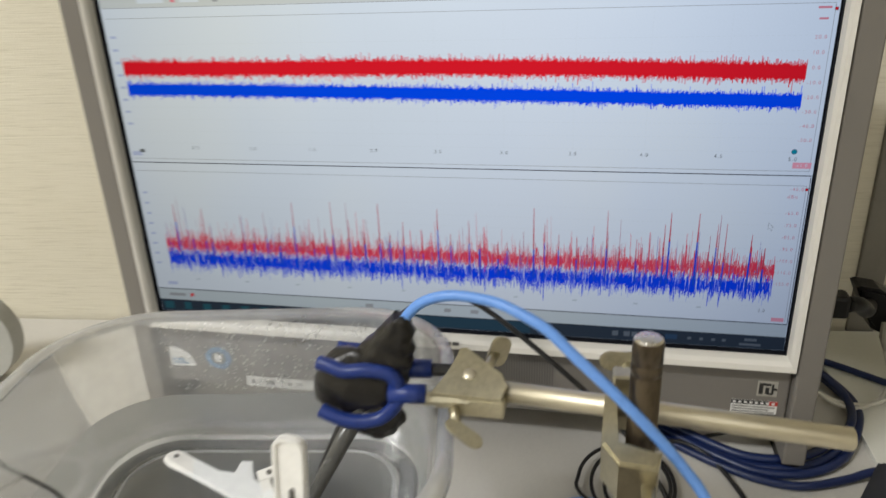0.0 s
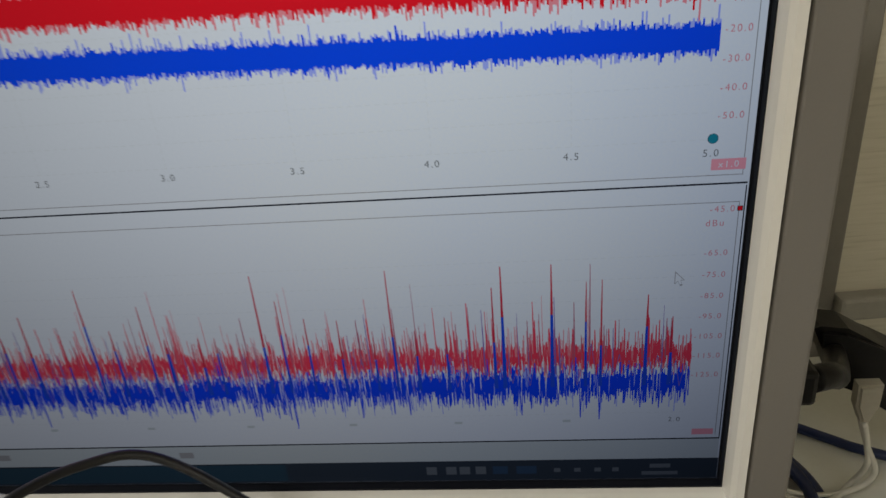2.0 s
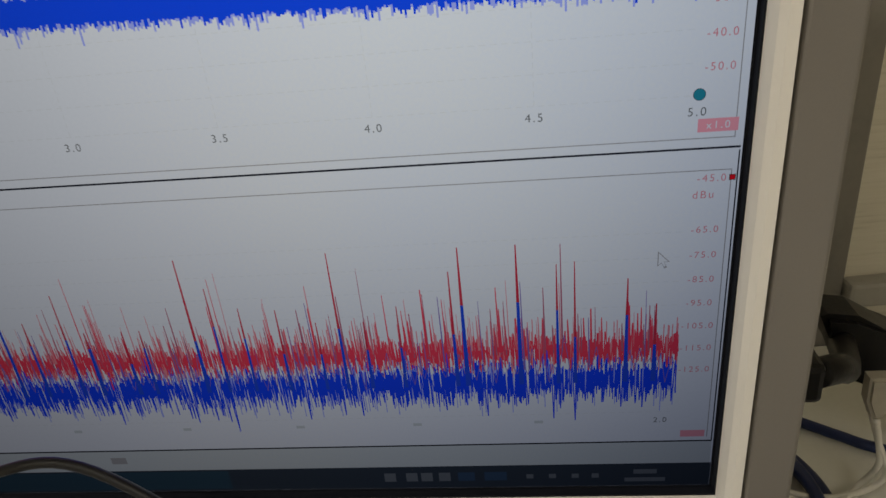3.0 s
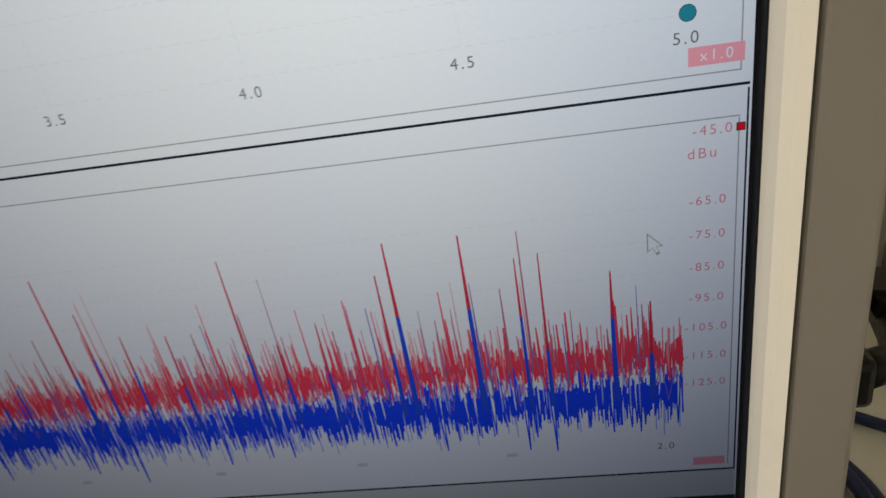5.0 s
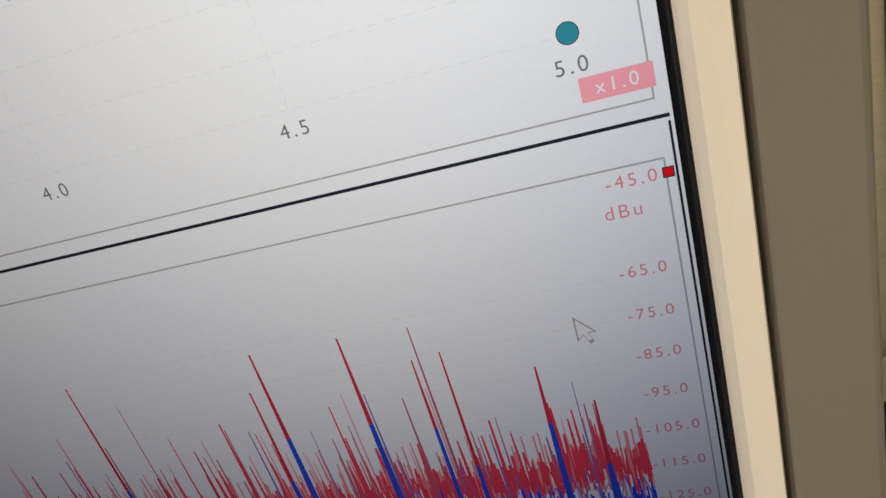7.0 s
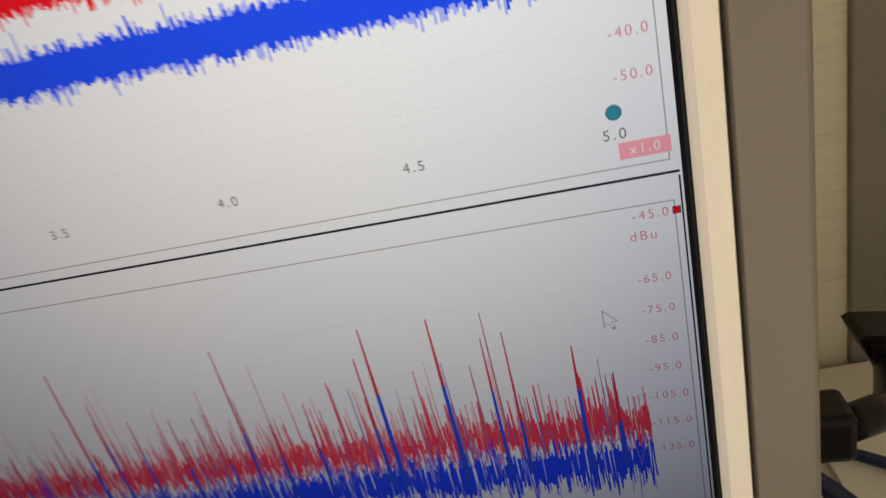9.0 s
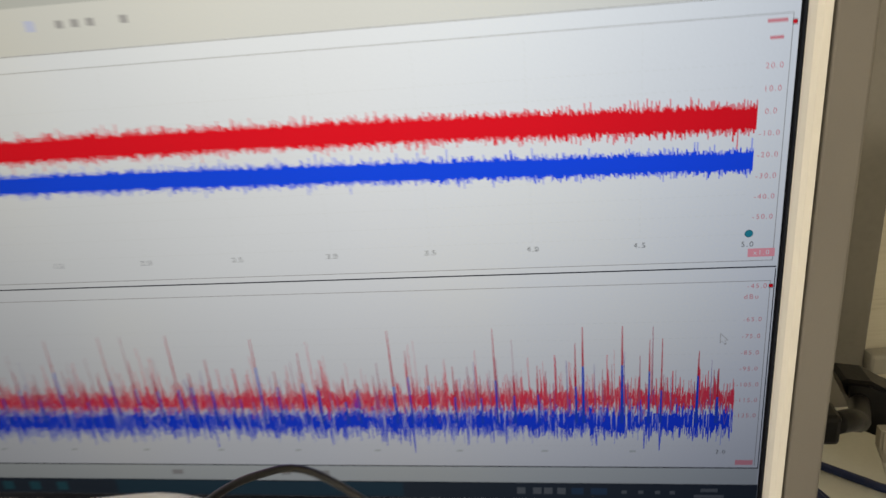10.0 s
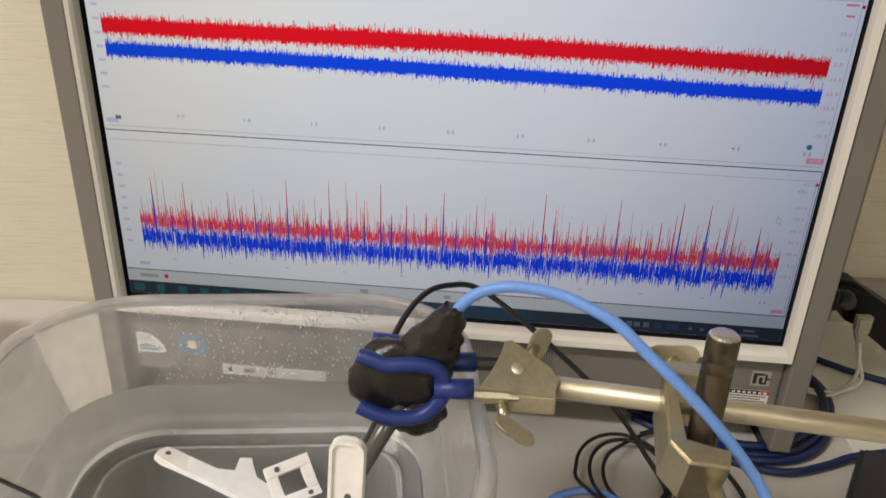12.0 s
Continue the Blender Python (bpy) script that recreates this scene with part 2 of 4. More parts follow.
M = {
    "wall": wallpaper(),
    "desk": plain("desk_laminate", (0.57, 0.55, 0.51), 0.42, grain=420, wear=9, spread=0.07),
    "board": plain("white_board", (0.72, 0.715, 0.65), 0.45, grain=300, wear=10, spread=0.05),
    "floor": plain("floor_vinyl", (0.32, 0.31, 0.29), 0.5, grain=60, wear=3),
    "ceiling": plain("ceiling_board", (0.75, 0.74, 0.70), 0.9, grain=40, wear=4),
    "fixture": plain("lamp_housing", (0.75, 0.75, 0.73), 0.4),
    "rail": plain("grey_trunking", (0.36, 0.345, 0.30), 0.5, grain=200, wear=20),
    "shadow_band": plain("wall_shadow_band", (0.20, 0.185, 0.16), 0.6, grain=200, wear=20),
    "white_bezel": plain("white_bezel", (0.67, 0.65, 0.605), 0.38, grain=900, wear=16, spread=0.03, bump=0.08, depth=0.0002),
    "grey_shell": plain("grey_shell", (0.175, 0.162, 0.146), 0.45, grain=1100, wear=18, spread=0.05, bump=0.15, depth=0.0002),
    "grille": plain("grille_slot", (0.10, 0.096, 0.09), 0.6, grain=900, wear=20),
    "black_edge": plain("panel_edge", (0.004, 0.005, 0.009), 0.65, grain=500, wear=30),
    "seam": plain("seam", (0.03, 0.028, 0.026), 0.7, grain=500, wear=30),
    "plate": plain("nickel_plated_steel", (0.55, 0.51, 0.38), 0.40, metal=1.0, grain=380, wear=45, spread=0.22, bump=0.3, depth=0.0003),
    "bar": plain("plated_bar", (0.64, 0.59, 0.46), 0.46, metal=1.0, grain=300, wear=60, spread=0.25, bump=0.25, depth=0.0002, stretch=(0.25, 1, 1)),
    "rod": plain("dark_steel_rod", (0.115, 0.092, 0.066), 0.32, metal=0.9, grain=240, wear=90, spread=0.5, bump=0.4, depth=0.0003, stretch=(1, 1, 0.4)),
    "rod_end": plain("bright_steel", (0.72, 0.69, 0.62), 0.28, metal=1.0, grain=300, wear=90, spread=0.2, bump=0.3),
    "blue_grip": plain("blue_vinyl", (0.012, 0.033, 0.19), 0.38, grain=260, wear=40, spread=0.2, bump=0.25, depth=0.0005),
    "tape": plain("black_tape", (0.010, 0.0085, 0.0075), 0.32, grain=120, wear=50, spread=0.35, bump=0.6, depth=0.002),
    "blue_cable": plain("light_blue_jacket", (0.15, 0.33, 0.80), 0.42, grain=300, wear=30, spread=0.08),
    "black_cable": plain("black_jacket", (0.012, 0.012, 0.013), 0.42, grain=300, wear=40, spread=0.2),
    "navy_cable": plain("navy_jacket", (0.007, 0.017, 0.075), 0.40, grain=300, wear=40, spread=0.2),
    "white_cable": plain("white_jacket", (0.66, 0.64, 0.57), 0.5, grain=300, wear=40, spread=0.08),
    "black_plastic": plain("black_plastic", (0.006, 0.0055, 0.0055), 0.42, grain=500, wear=40, spread=0.25, bump=0.3),
    "dark_box": plain("dark_box", (0.016, 0.018, 0.028), 0.5, grain=200, wear=30, spread=0.2),
    "white_part": plain("white_moulded_plastic", (0.87, 0.86, 0.83), 0.4, grain=240, wear=60, spread=0.08, bump=0.2),
    "beige": plain("beige_moulded_plastic", (0.38, 0.355, 0.29), 0.45, grain=240, wear=60, spread=0.1),
    "slot": plain("dark_slot", (0.10, 0.095, 0.085), 0.7),
    "grey_probe": plain("grey_probe", (0.085, 0.085, 0.08), 0.25, grain=200, wear=40, spread=0.3),
    "sticker_white": plain("sticker_white", (0.72, 0.72, 0.70), 0.4),
    "sticker_black": plain("sticker_black", (0.02, 0.02, 0.02), 0.4),
    "sticker_red": plain("sticker_red", (0.45, 0.04, 0.03), 0.4),
    "sticker_blue": plain("sticker_blue", (0.10, 0.26, 0.45), 0.4),
    "logo_grey": plain("logo_grey", (0.16, 0.155, 0.15), 0.4, metal=0.4),
    "grey_lid": plain("grey_lid", (0.40, 0.40, 0.37), 0.45, grain=200, wear=15),
    "tub": clear_plastic("clear_polypropylene", 0.30, (0.975, 0.98, 0.98), (0.95, 0.96, 0.965)),
    # the tub's clear plastic tinted darker, for the dimness seen through the water
    "tub_floor": clear_plastic("shaded_tub_floor", 0.10, (0.56, 0.56, 0.56), (0.5, 0.5, 0.5)),
    "tub_rim": clear_plastic("milky_rim", 0.30, (0.98, 0.98, 0.975), (0.97, 0.97, 0.96)),
    "water": water_stuff(),
    "droplet": clear_plastic("droplet", 0.55, fog=(0.9, 0.9, 0.9)),
    "lamp_face": lamp_front("lamp_diffuser", (1.0, 0.965, 0.90), 6.0),
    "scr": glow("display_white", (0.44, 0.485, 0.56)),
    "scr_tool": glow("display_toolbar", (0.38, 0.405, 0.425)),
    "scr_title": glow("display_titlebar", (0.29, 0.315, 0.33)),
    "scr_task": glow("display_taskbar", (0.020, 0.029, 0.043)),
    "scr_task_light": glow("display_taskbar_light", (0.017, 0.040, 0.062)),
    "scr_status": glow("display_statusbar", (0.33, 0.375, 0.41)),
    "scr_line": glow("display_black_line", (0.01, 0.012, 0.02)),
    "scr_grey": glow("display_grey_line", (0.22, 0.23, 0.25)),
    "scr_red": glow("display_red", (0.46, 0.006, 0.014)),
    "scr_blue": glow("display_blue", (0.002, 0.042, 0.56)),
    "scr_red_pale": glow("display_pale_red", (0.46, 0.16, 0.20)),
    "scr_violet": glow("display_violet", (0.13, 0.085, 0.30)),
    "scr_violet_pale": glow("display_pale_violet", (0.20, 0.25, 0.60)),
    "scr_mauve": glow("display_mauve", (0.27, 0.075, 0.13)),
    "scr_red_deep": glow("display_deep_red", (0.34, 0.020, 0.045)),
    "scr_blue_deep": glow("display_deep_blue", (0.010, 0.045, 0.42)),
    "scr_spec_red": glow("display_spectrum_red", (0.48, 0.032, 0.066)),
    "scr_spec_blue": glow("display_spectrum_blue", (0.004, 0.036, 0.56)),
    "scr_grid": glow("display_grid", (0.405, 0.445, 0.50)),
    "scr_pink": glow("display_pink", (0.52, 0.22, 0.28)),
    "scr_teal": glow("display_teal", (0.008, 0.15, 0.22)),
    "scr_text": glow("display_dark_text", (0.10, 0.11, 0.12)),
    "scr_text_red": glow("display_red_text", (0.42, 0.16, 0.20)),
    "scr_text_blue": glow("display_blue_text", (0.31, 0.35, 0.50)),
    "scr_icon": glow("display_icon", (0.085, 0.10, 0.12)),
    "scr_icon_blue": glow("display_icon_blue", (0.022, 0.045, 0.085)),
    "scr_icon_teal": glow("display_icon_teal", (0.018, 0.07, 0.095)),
}

for dull in ("black_plastic", "black_edge"):
    M[dull].node_tree.nodes["Principled BSDF"].inputs["Specular IOR Level"].default_value = 0.22


# ---- building helpers: all places are in metres, heights counted from S ----
def thing(name, base, label, category, group="", kind=""):
    ob = new(name)
    ob.location = (base[0], base[1], base[2] + S)
    ob.empty_display_size = 0.01
    return tagged(ob, label, category, group, kind)


def root_place(ob):
    p = Vector((0, 0, 0))
    while ob is not None:
        p += ob.location
        ob = ob.parent
    return p


def part(name, bm, material, parent=None, label="", smooth=False):
    """Links a bmesh as one mesh; its places are counted from the level S."""
    me = bpy.data.meshes.new(name)
    shift = Vector((0, 0, S)) - root_place(parent)
    bmesh.ops.translate(bm, verts=bm.verts, vec=shift)
    bmesh.ops.recalc_face_normals(bm, faces=bm.faces)
    bm.to_mesh(me)
    bm.free()
    me.materials.append(M[material] if isinstance(material, str) else material)
    if smooth:
        for p in me.polygons:
            p.use_smooth = True
    ob = new(name, me)
    ob.parent = parent
    if label:
        ob["label"] = label
    return ob


def setting(name, bm, material, label, category):
    ob = part(name, bm, material)
    return tagged(ob, label, category, kind="structure")


def box(bm, x0, x1, y0, y1, z0, z1, bevel=0.0, seg=2):
    verts = [bm.verts.new((x, y, z)) for x in (x0, x1) for y in (y0, y1) for z in (z0, z1)]
    a = verts
    faces = [bm.faces.new([a[i] for i in f]) for f in ((0, 1, 3, 2), (4, 6, 7, 5), (0, 4, 5, 1), (2, 3, 7, 6), (0, 2, 6, 4), (1, 5, 7, 3))]
    if bevel:
        edges = list({e for f in faces for e in f.edges})
        bmesh.ops.bevel(bm, geom=edges, offset=bevel, segments=seg, profile=0.5, affect="EDGES")
    return bm


def quad(bm, x0, x1, z0, z1, y):
    bm.faces.new([bm.verts.new(p) for p in ((x0, y, z0), (x1, y, z0), (x1, y, z1), (x0, y, z1))])


def smooth_line(points, steps=8):
    """A Catmull-Rom curve through a few places."""
    pts = [Vector(p) for p in points]
    pts = [2 * pts[0] - pts[1]] + pts + [2 * pts[-1] - pts[-2]]
    out = []
    for i in range(1, len(pts) - 2):
        a, b, c, d = pts[i - 1:i + 3]
        for k in range(steps):
            t = k / steps
            out.append(0.5 * (2 * b + (c - a) * t + (2 * a - 5 * b + 4 * c - d) * t * t + (3 * b - a - 3 * c + d) * t ** 3))
    out.append(pts[-2])
    return out


def tube(bm, line, radius, sides=12, flat=1.0, capped=True):
    """A round bar along a line; radius may be a number or a function of 0..1."""
    line = [Vector(p) for p in line]
    n = len(line)
    rings = []
    up = Vector((0.13, 0.2, 1)).normalized()
    for i, p in enumerate(line):
        d = (line[min(i + 1, n - 1)] - line[max(i - 1, 0)]).normalized()
        side = d.cross(up)
        if side.length < 1e-4:
            side = d.cross(Vector((1, 0, 0)))
        side.normalize()
        up2 = side.cross(d).normalized()
        up = up2
        r = radius(i / max(1, n - 1)) if callable(radius) else radius
        rings.append([bm.verts.new(p + r * (math.cos(a) * side + flat * math.sin(a) * up2)) for a in (2 * math.pi * k / sides for k in range(sides))])
    for a, b in zip(rings, rings[1:]):
        for k in range(sides):
            bm.faces.new((a[k], a[(k + 1) % sides], b[(k + 1) % sides], b[k]))
    if capped:
        bm.faces.new(rings[0][::-1])
        bm.faces.new(rings[-1])
    return bm


def slab(bm, outline, lift, bevel=0.0, frame_m=None):
    """A flat outline given thickness along its local z, then set by a pose."""
    low = [bm.verts.new((x, y, 0)) for x, y in outline]
    high = [bm.verts.new((x, y, lift)) for x, y in outline]
    n = len(outline)
    fs = [bm.faces.new(low[::-1]), bm.faces.new(high)]
    for i in range(n):
        fs.append(bm.faces.new((low[i], low[(i + 1) % n], high[(i + 1) % n], high[i])))
    if bevel:
        es = [e for e in fs[0].edges] + [e for e in fs[1].edges]
        bmesh.ops.bevel(bm, geom=es, offset=bevel, segments=2, affect="EDGES")
    if frame_m is not None:
        bmesh.ops.transform(bm, matrix=frame_m, verts=bm.verts)
    return bm


def rounded(w, h, r, n=6, cx=0.0, cy=0.0):
    out = []
    for sx, sy, a0 in ((1, 1, 0), (-1, 1, 90), (-1, -1, 180), (1, -1, 270)):
        for k in range(n + 1):
            a = radians(a0 + 90 * k / n)
            out.append((cx + sx * (w / 2 - r) + r * math.cos(a), cy + sy * (h / 2 - r) + r * math.sin(a)))
    return out


def text_mesh(words, size):
    cu = bpy.data.curves.new("t", "FONT")
    cu.body, cu.size, cu.align_x, cu.align_y, cu.space_character = words, size, "CENTER", "CENTER", 1.28
    ob = bpy.data.objects.new("t", cu)
    scene.collection.objects.link(ob)
    me = bpy.data.meshes.new_from_object(ob.evaluated_get(bpy.context.evaluated_depsgraph_get()))
    bpy.data.objects.remove(ob)
    return me


def writing(name, words, size, x, z, y, material, parent):
    """Flat lettering on an upright face."""
    me = text_mesh(words, size)
    me.materials.clear()
    me.materials.append(M[material])
    ob = new(name, me)
    ob.parent = parent
    ob.location = Vector((x, y, z + S)) - root_place(parent)
    ob.rotation_euler = (radians(90), 0, 0)
    return ob


# ---- the setting ----
def room():
    d = DESK - S
    wall_t = 0.12
    turned = pose(0, WALL_Y, 0, 0, 0, math.degrees(math.atan(WALL_SLOPE)))

    def along(bm):
        bmesh.ops.transform(bm, matrix=turned, verts=bm.verts)
        return bm
    setting("wall_north", along(box(bmesh.new(), -2.35, 2.35, 0, wall_t, -S, 2.6 - S)), "wall", "cream ribbed vinyl wallpaper behind the desk", "wall")
    setting("wall_south", box(bmesh.new(), -2.2, 2.2, -3.2 - wall_t, -3.2, -S, 2.6 - S), "wall", "cream ribbed vinyl wall", "wall")
    setting("wall_west", box(bmesh.new(), -2.2 - wall_t, -2.2, -3.2, 0.45, -S, 2.6 - S), "wall", "cream ribbed vinyl wall", "wall")
    setting("wall_east", box(bmesh.new(), 2.2, 2.2 + wall_t, -3.2, 0.45, -S, 2.6 - S), "wall", "cream ribbed vinyl wall", "wall")
    setting("floor", box(bmesh.new(), -2.3, 2.3, -3.3, 0.5, -S - 0.1, -S), "floor", "dull grey vinyl floor", "floor")
    setting("ceiling", box(bmesh.new(), -2.3, 2.3, -3.3, 0.5, 2.6 - S, 2.7 - S), "ceiling", "white ceiling board", "ceiling")
    rail = bmesh.new()
    box(rail, 0.619, 2.2, -0.012, 0.002, -0.066, -0.048, 0.003)
    setting("trim", along(rail), "rail", "grey plastic cable trunking along the wall", "trunking")
    # dark strip set on the wall in place of the upright shadow band
    up = bmesh.new()
    box(up, 0.593, 0.6185, -0.004, 0.002, DESK - S + 0.001, 1.2, 0.0015)
    setting("shadow_strip", along(up), "shadow_band", "dark grey upright strip standing in for the shadow band on the wall", "trunking")


def desk():
    base = thing("desk", (0, -0.2, DESK - S - 0.72), "pale grey laminate desk against the wall", "desk")
    d = DESK - S
    back = [WALL_Y + WALL_SLOPE * x - 0.003 for x in (-1.1, 1.3)]
    part("desktop", slab(bmesh.new(), [(-1.1, -0.60), (1.3, -0.60), (1.3, back[1]), (-1.1, back[0])], 0.028, 0.002, pose(0, 0, d - 0.028)), "desk", base)
    for x in (-1.05, 1.25):
        for y in (-0.54, WALL_Y + WALL_SLOPE * x - 0.06):
            part("leg", box(bmesh.new(), x - 0.025, x + 0.025, y - 0.025, y + 0.025, d - 0.72, d - 0.028, 0.003), "rail", base)


def ceiling_lights():
    for lx, ly, watts in LAMP_SPOTS:
        base = thing("ceiling_light", (lx, ly, 2.52 - S), "white fluorescent ceiling light fitting", "ceiling light", "ceiling lights")
        part("housing", box(bmesh.new(), lx - 0.64, lx + 0.64, ly - 0.14, ly + 0.14, 2.53 - S, 2.598 - S, 0.006), "fixture", base)
        part("diffuser", box(bmesh.new(), lx - 0.60, lx + 0.60, ly - 0.11, ly + 0.11, 2.512 - S, 2.529 - S, 0.004), "lamp_face", base)


# ---- the all-in-one computer ----
def frame_ring(bm, inner, outer, profile):
    """A rectangular ring: profile rows of (0..1 from inner to outer edge, y)."""
    (ix0, ix1, iz0, iz1), (ox0, ox1, oz0, oz1) = inner, outer
    rings = []
    for f, y in profile:
        x0, x1, z0, z1 = (a + (b - a) * f for a, b in ((ix0, ox0), (ix1, ox1), (iz0, oz0), (iz1, oz1)))
        rings.append([bm.verts.new(p) for p in ((x0, y, z0), (x1, y, z0), (x1, y, z1), (x0, y, z1))])
    for a, b in zip(rings, rings[1:] + rings[:1]):
        for k in range(4):
            bm.faces.new((a[k], a[(k + 1) % 4], b[(k + 1) % 4], b[k]))
    return bm


def computer():
    w, h = SCREEN_W, SCREEN_H
    pc = thing("computer", (w / 2, 0.03, DESK - S), "grey all-in-one computer with white inner bezel showing oscilloscope traces", "computer")
    part("white_bezel", frame_ring(bmesh.new(), (-0.0012, w + 0.0012, -0.0018, h + 0.0012), (-0.0072, w + 0.0072, -0.0112, h + 0.0072),
         [(0.0, -0.0032), (0.06, -0.0055), (0.20, -0.0086), (0.50, -0.0106), (0.93, -0.0115), (1.0, -0.0105), (1.0, 0.010), (0.0, 0.010)]), "white_bezel", pc, "warm white plastic inner bezel")
    part("gasket", frame_ring(bmesh.new(), (-0.0007, w + 0.0007, -0.0011, h + 0.0008), (-0.0012, w + 0.0012, -0.0018, h + 0.0012),
         [(0.0, 0.0003), (0.0, -0.0030), (1.0, -0.0031), (1.0, 0.0003)]), "black_edge", pc, "thin black gasket round the display")
    part("seam", frame_ring(bmesh.new(), (-0.0072, w + 0.0072, -0.0112, h + 0.0072), (-0.0080, w + 0.0080, -0.0120, h + 0.0080),
         [(0.0, -0.004), (1.0, -0.004), (1.0, 0.012), (0.0, 0.012)]), "seam", pc)
    # outer grey frame: two uprights that reach down as feet, and a top rail
    for side in (-1, 1):
        x0, x1 = (-0.0235, -0.0080) if side < 0 else (w + 0.0080, w + 0.0235)
        part("side_frame", box(bmesh.new(), x0, x1, -0.0100, 0.045, -0.088, h + 0.0235, 0.0016, 3), "grey_shell", pc)
    part("top_frame", box(bmesh.new(), -0.0080, w + 0.0080, -0.0100, 0.045, h + 0.0080, h + 0.0235, 0.0022, 3), "grey_shell", pc)
    chin = part("chin", box(bmesh.new(), -0.0078, w + 0.0078, -0.0015, 0.040, -0.066, -0.0122, 0.0018, 3), "grey_shell", pc)
    slots = bmesh.new()
    for k in range(74):
        x = 0.178 + k * 0.0019
        quad(slots, x, x + 0.0007, -0.044, -0.0150, -0.0019)
    tagged(part("speaker_grille", slots, "grille", chin, "fine vertical speaker slots"), kind="stuff")
    part("back_shell", box(bmesh.new(), 0.010, w - 0.010, 0.040, 0.085, -0.045, h + 0.005, 0.012, 3), "grey_shell", pc)
    part("rear_stand", box(bmesh.new(), 0.14, w - 0.14, 0.055, 0.150, DESK - S, -0.030, 0.006), "grey_shell", pc)
    for side in (0, 1):
        x = -0.0225 if side == 0 else w + 0.0095
        part("foot", box(bmesh.new(), x, x + 0.013, -0.004, 0.10, DESK - S, -0.0885, 0.002), "black_plastic", pc)
    # small marks on chin and bezel
    part("maker_mark", logo_blocks(0.2325, -0.0058), "logo_grey", pc)
    label_stickers(chin)
    screen(pc)


def logo_blocks(x, z):
    """Three plain blocks in place of the maker's name."""
    bm = bmesh.new()
    for k in range(3):
        quad(bm, x + k * 0.0058, x + k * 0.0058 + 0.0045, z - 0.0014, z + 0.0014, -0.0118)
    return bm


def label_stickers(chin):
    def flat(name, x0, x1, z0, z1, mat, y=-0.0019, label=""):
        bm = bmesh.new()
        quad(bm, x0, x1, z0, z1, y)
        return part(name, bm, mat, chin, label)
    flat("sticker", 0.4600, 0.4735, -0.0365, -0.0240, "rail", label="grey square sticker with dark mark")
    for x0, x1, z0, z1 in ((0.4612, 0.4640, -0.0365, -0.0275), (0.4640, 0.4690, -0.0295, -0.0275), (0.4655, 0.4680, -0.0360, -0.0310), (0.4695, 0.4710, -0.0365, -0.0280), (0.4710, 0.4732, -0.0330, -0.0312), (0.4665, 0.4700, -0.0368, -0.0352)):
        flat("mark", x0, x1, z0 + 0.0018, z1 + 0.0018, "sticker_black", -0.0022)
    flat("label_sticker", 0.4440, 0.4750, -0.0525, -0.0405, "sticker_white", label="small white label with black and red print")
    flat("print_band", 0.4440, 0.4690, -0.0440, -0.0405, "sticker_black", -0.0022)
    flat("print_band", 0.4690, 0.4750, -0.0440, -0.0405, "sticker_red", -0.0022)
    for k in range(8):
        flat("print_bar", 0.4450 + k * 0.0037, 0.4472 + k * 0.0037, -0.0431, -0.0415, "sticker_white", -0.0024)
    for k in range(3):
        flat("print_bar", 0.4450, 0.4735 - 0.004 * (k % 2), -0.0462 - k * 0.0021, -0.0453 - k * 0.0021, "logo_grey", -0.0022)
    flat("print_band", 0.4440, 0.4750, -0.0525, -0.0512, "sticker_black", -0.0022)
    # a quarter-round white sticker and a blue ring sticker
    bm = bmesh.new()
    pts = [(0.000, -0.0019, -0.0515), (0.000, -0.0019, -0.0335), (0.006, -0.0019, -0.0330)] + [(0.006 + 0.017 * math.sin(a), -0.0019, -0.0515 + 0.018 * math.cos(a)) for a in (0.3, 0.6, 0.9, 1.2, 1.5)]
    bm.faces.new([bm.verts.new(p) for p in pts])
    part("sticker", bm, "sticker_white", chin, "white quarter-round sticker")
    flat("print_bar", 0.002, 0.013, -0.0455, -0.0440, "sticker_blue", -0.0022)
    flat("print_bar", 0.002, 0.016, -0.0485, -0.0470, "sticker_blue", -0.0022)
    bm = bmesh.new()
    ring_in = [bm.verts.new((0.0440 + 0.0070 * math.cos(a), -0.0019, -0.0410 + 0.0065 * math.sin(a))) for a in (2 * math.pi * k / 20 for k in range(20))]
    ring_out = [bm.verts.new((0.0440 + 0.0115 * math.cos(a), -0.0019, -0.0410 + 0.0100 * math.sin(a))) for a in (2 * math.pi * k / 20 for k in range(20))]
    for k in range(20):
        bm.faces.new((ring_in[k], ring_in[(k + 1) % 20], ring_out[(k + 1) % 20], ring_out[k]))
    part("sticker", bm, "sticker_blue", chin, "blue ring sticker")
    bm = bmesh.new()
    quad(bm, 0.0405, 0.0475, -0.0445, -0.0375, -0.0019)
    part("sticker", bm, "sticker_white", chin)
    flat("asset_label", 0.0665, 0.1480, -0.0650, -0.0555, "sticker_white", label="worn white label strip")
    for x0 in (0.071, 0.084, 0.088, 0.103):
        flat("print_bar", x0, x0 + 0.0028, -0.0622, -0.0590, "sticker_black", -0.0022)


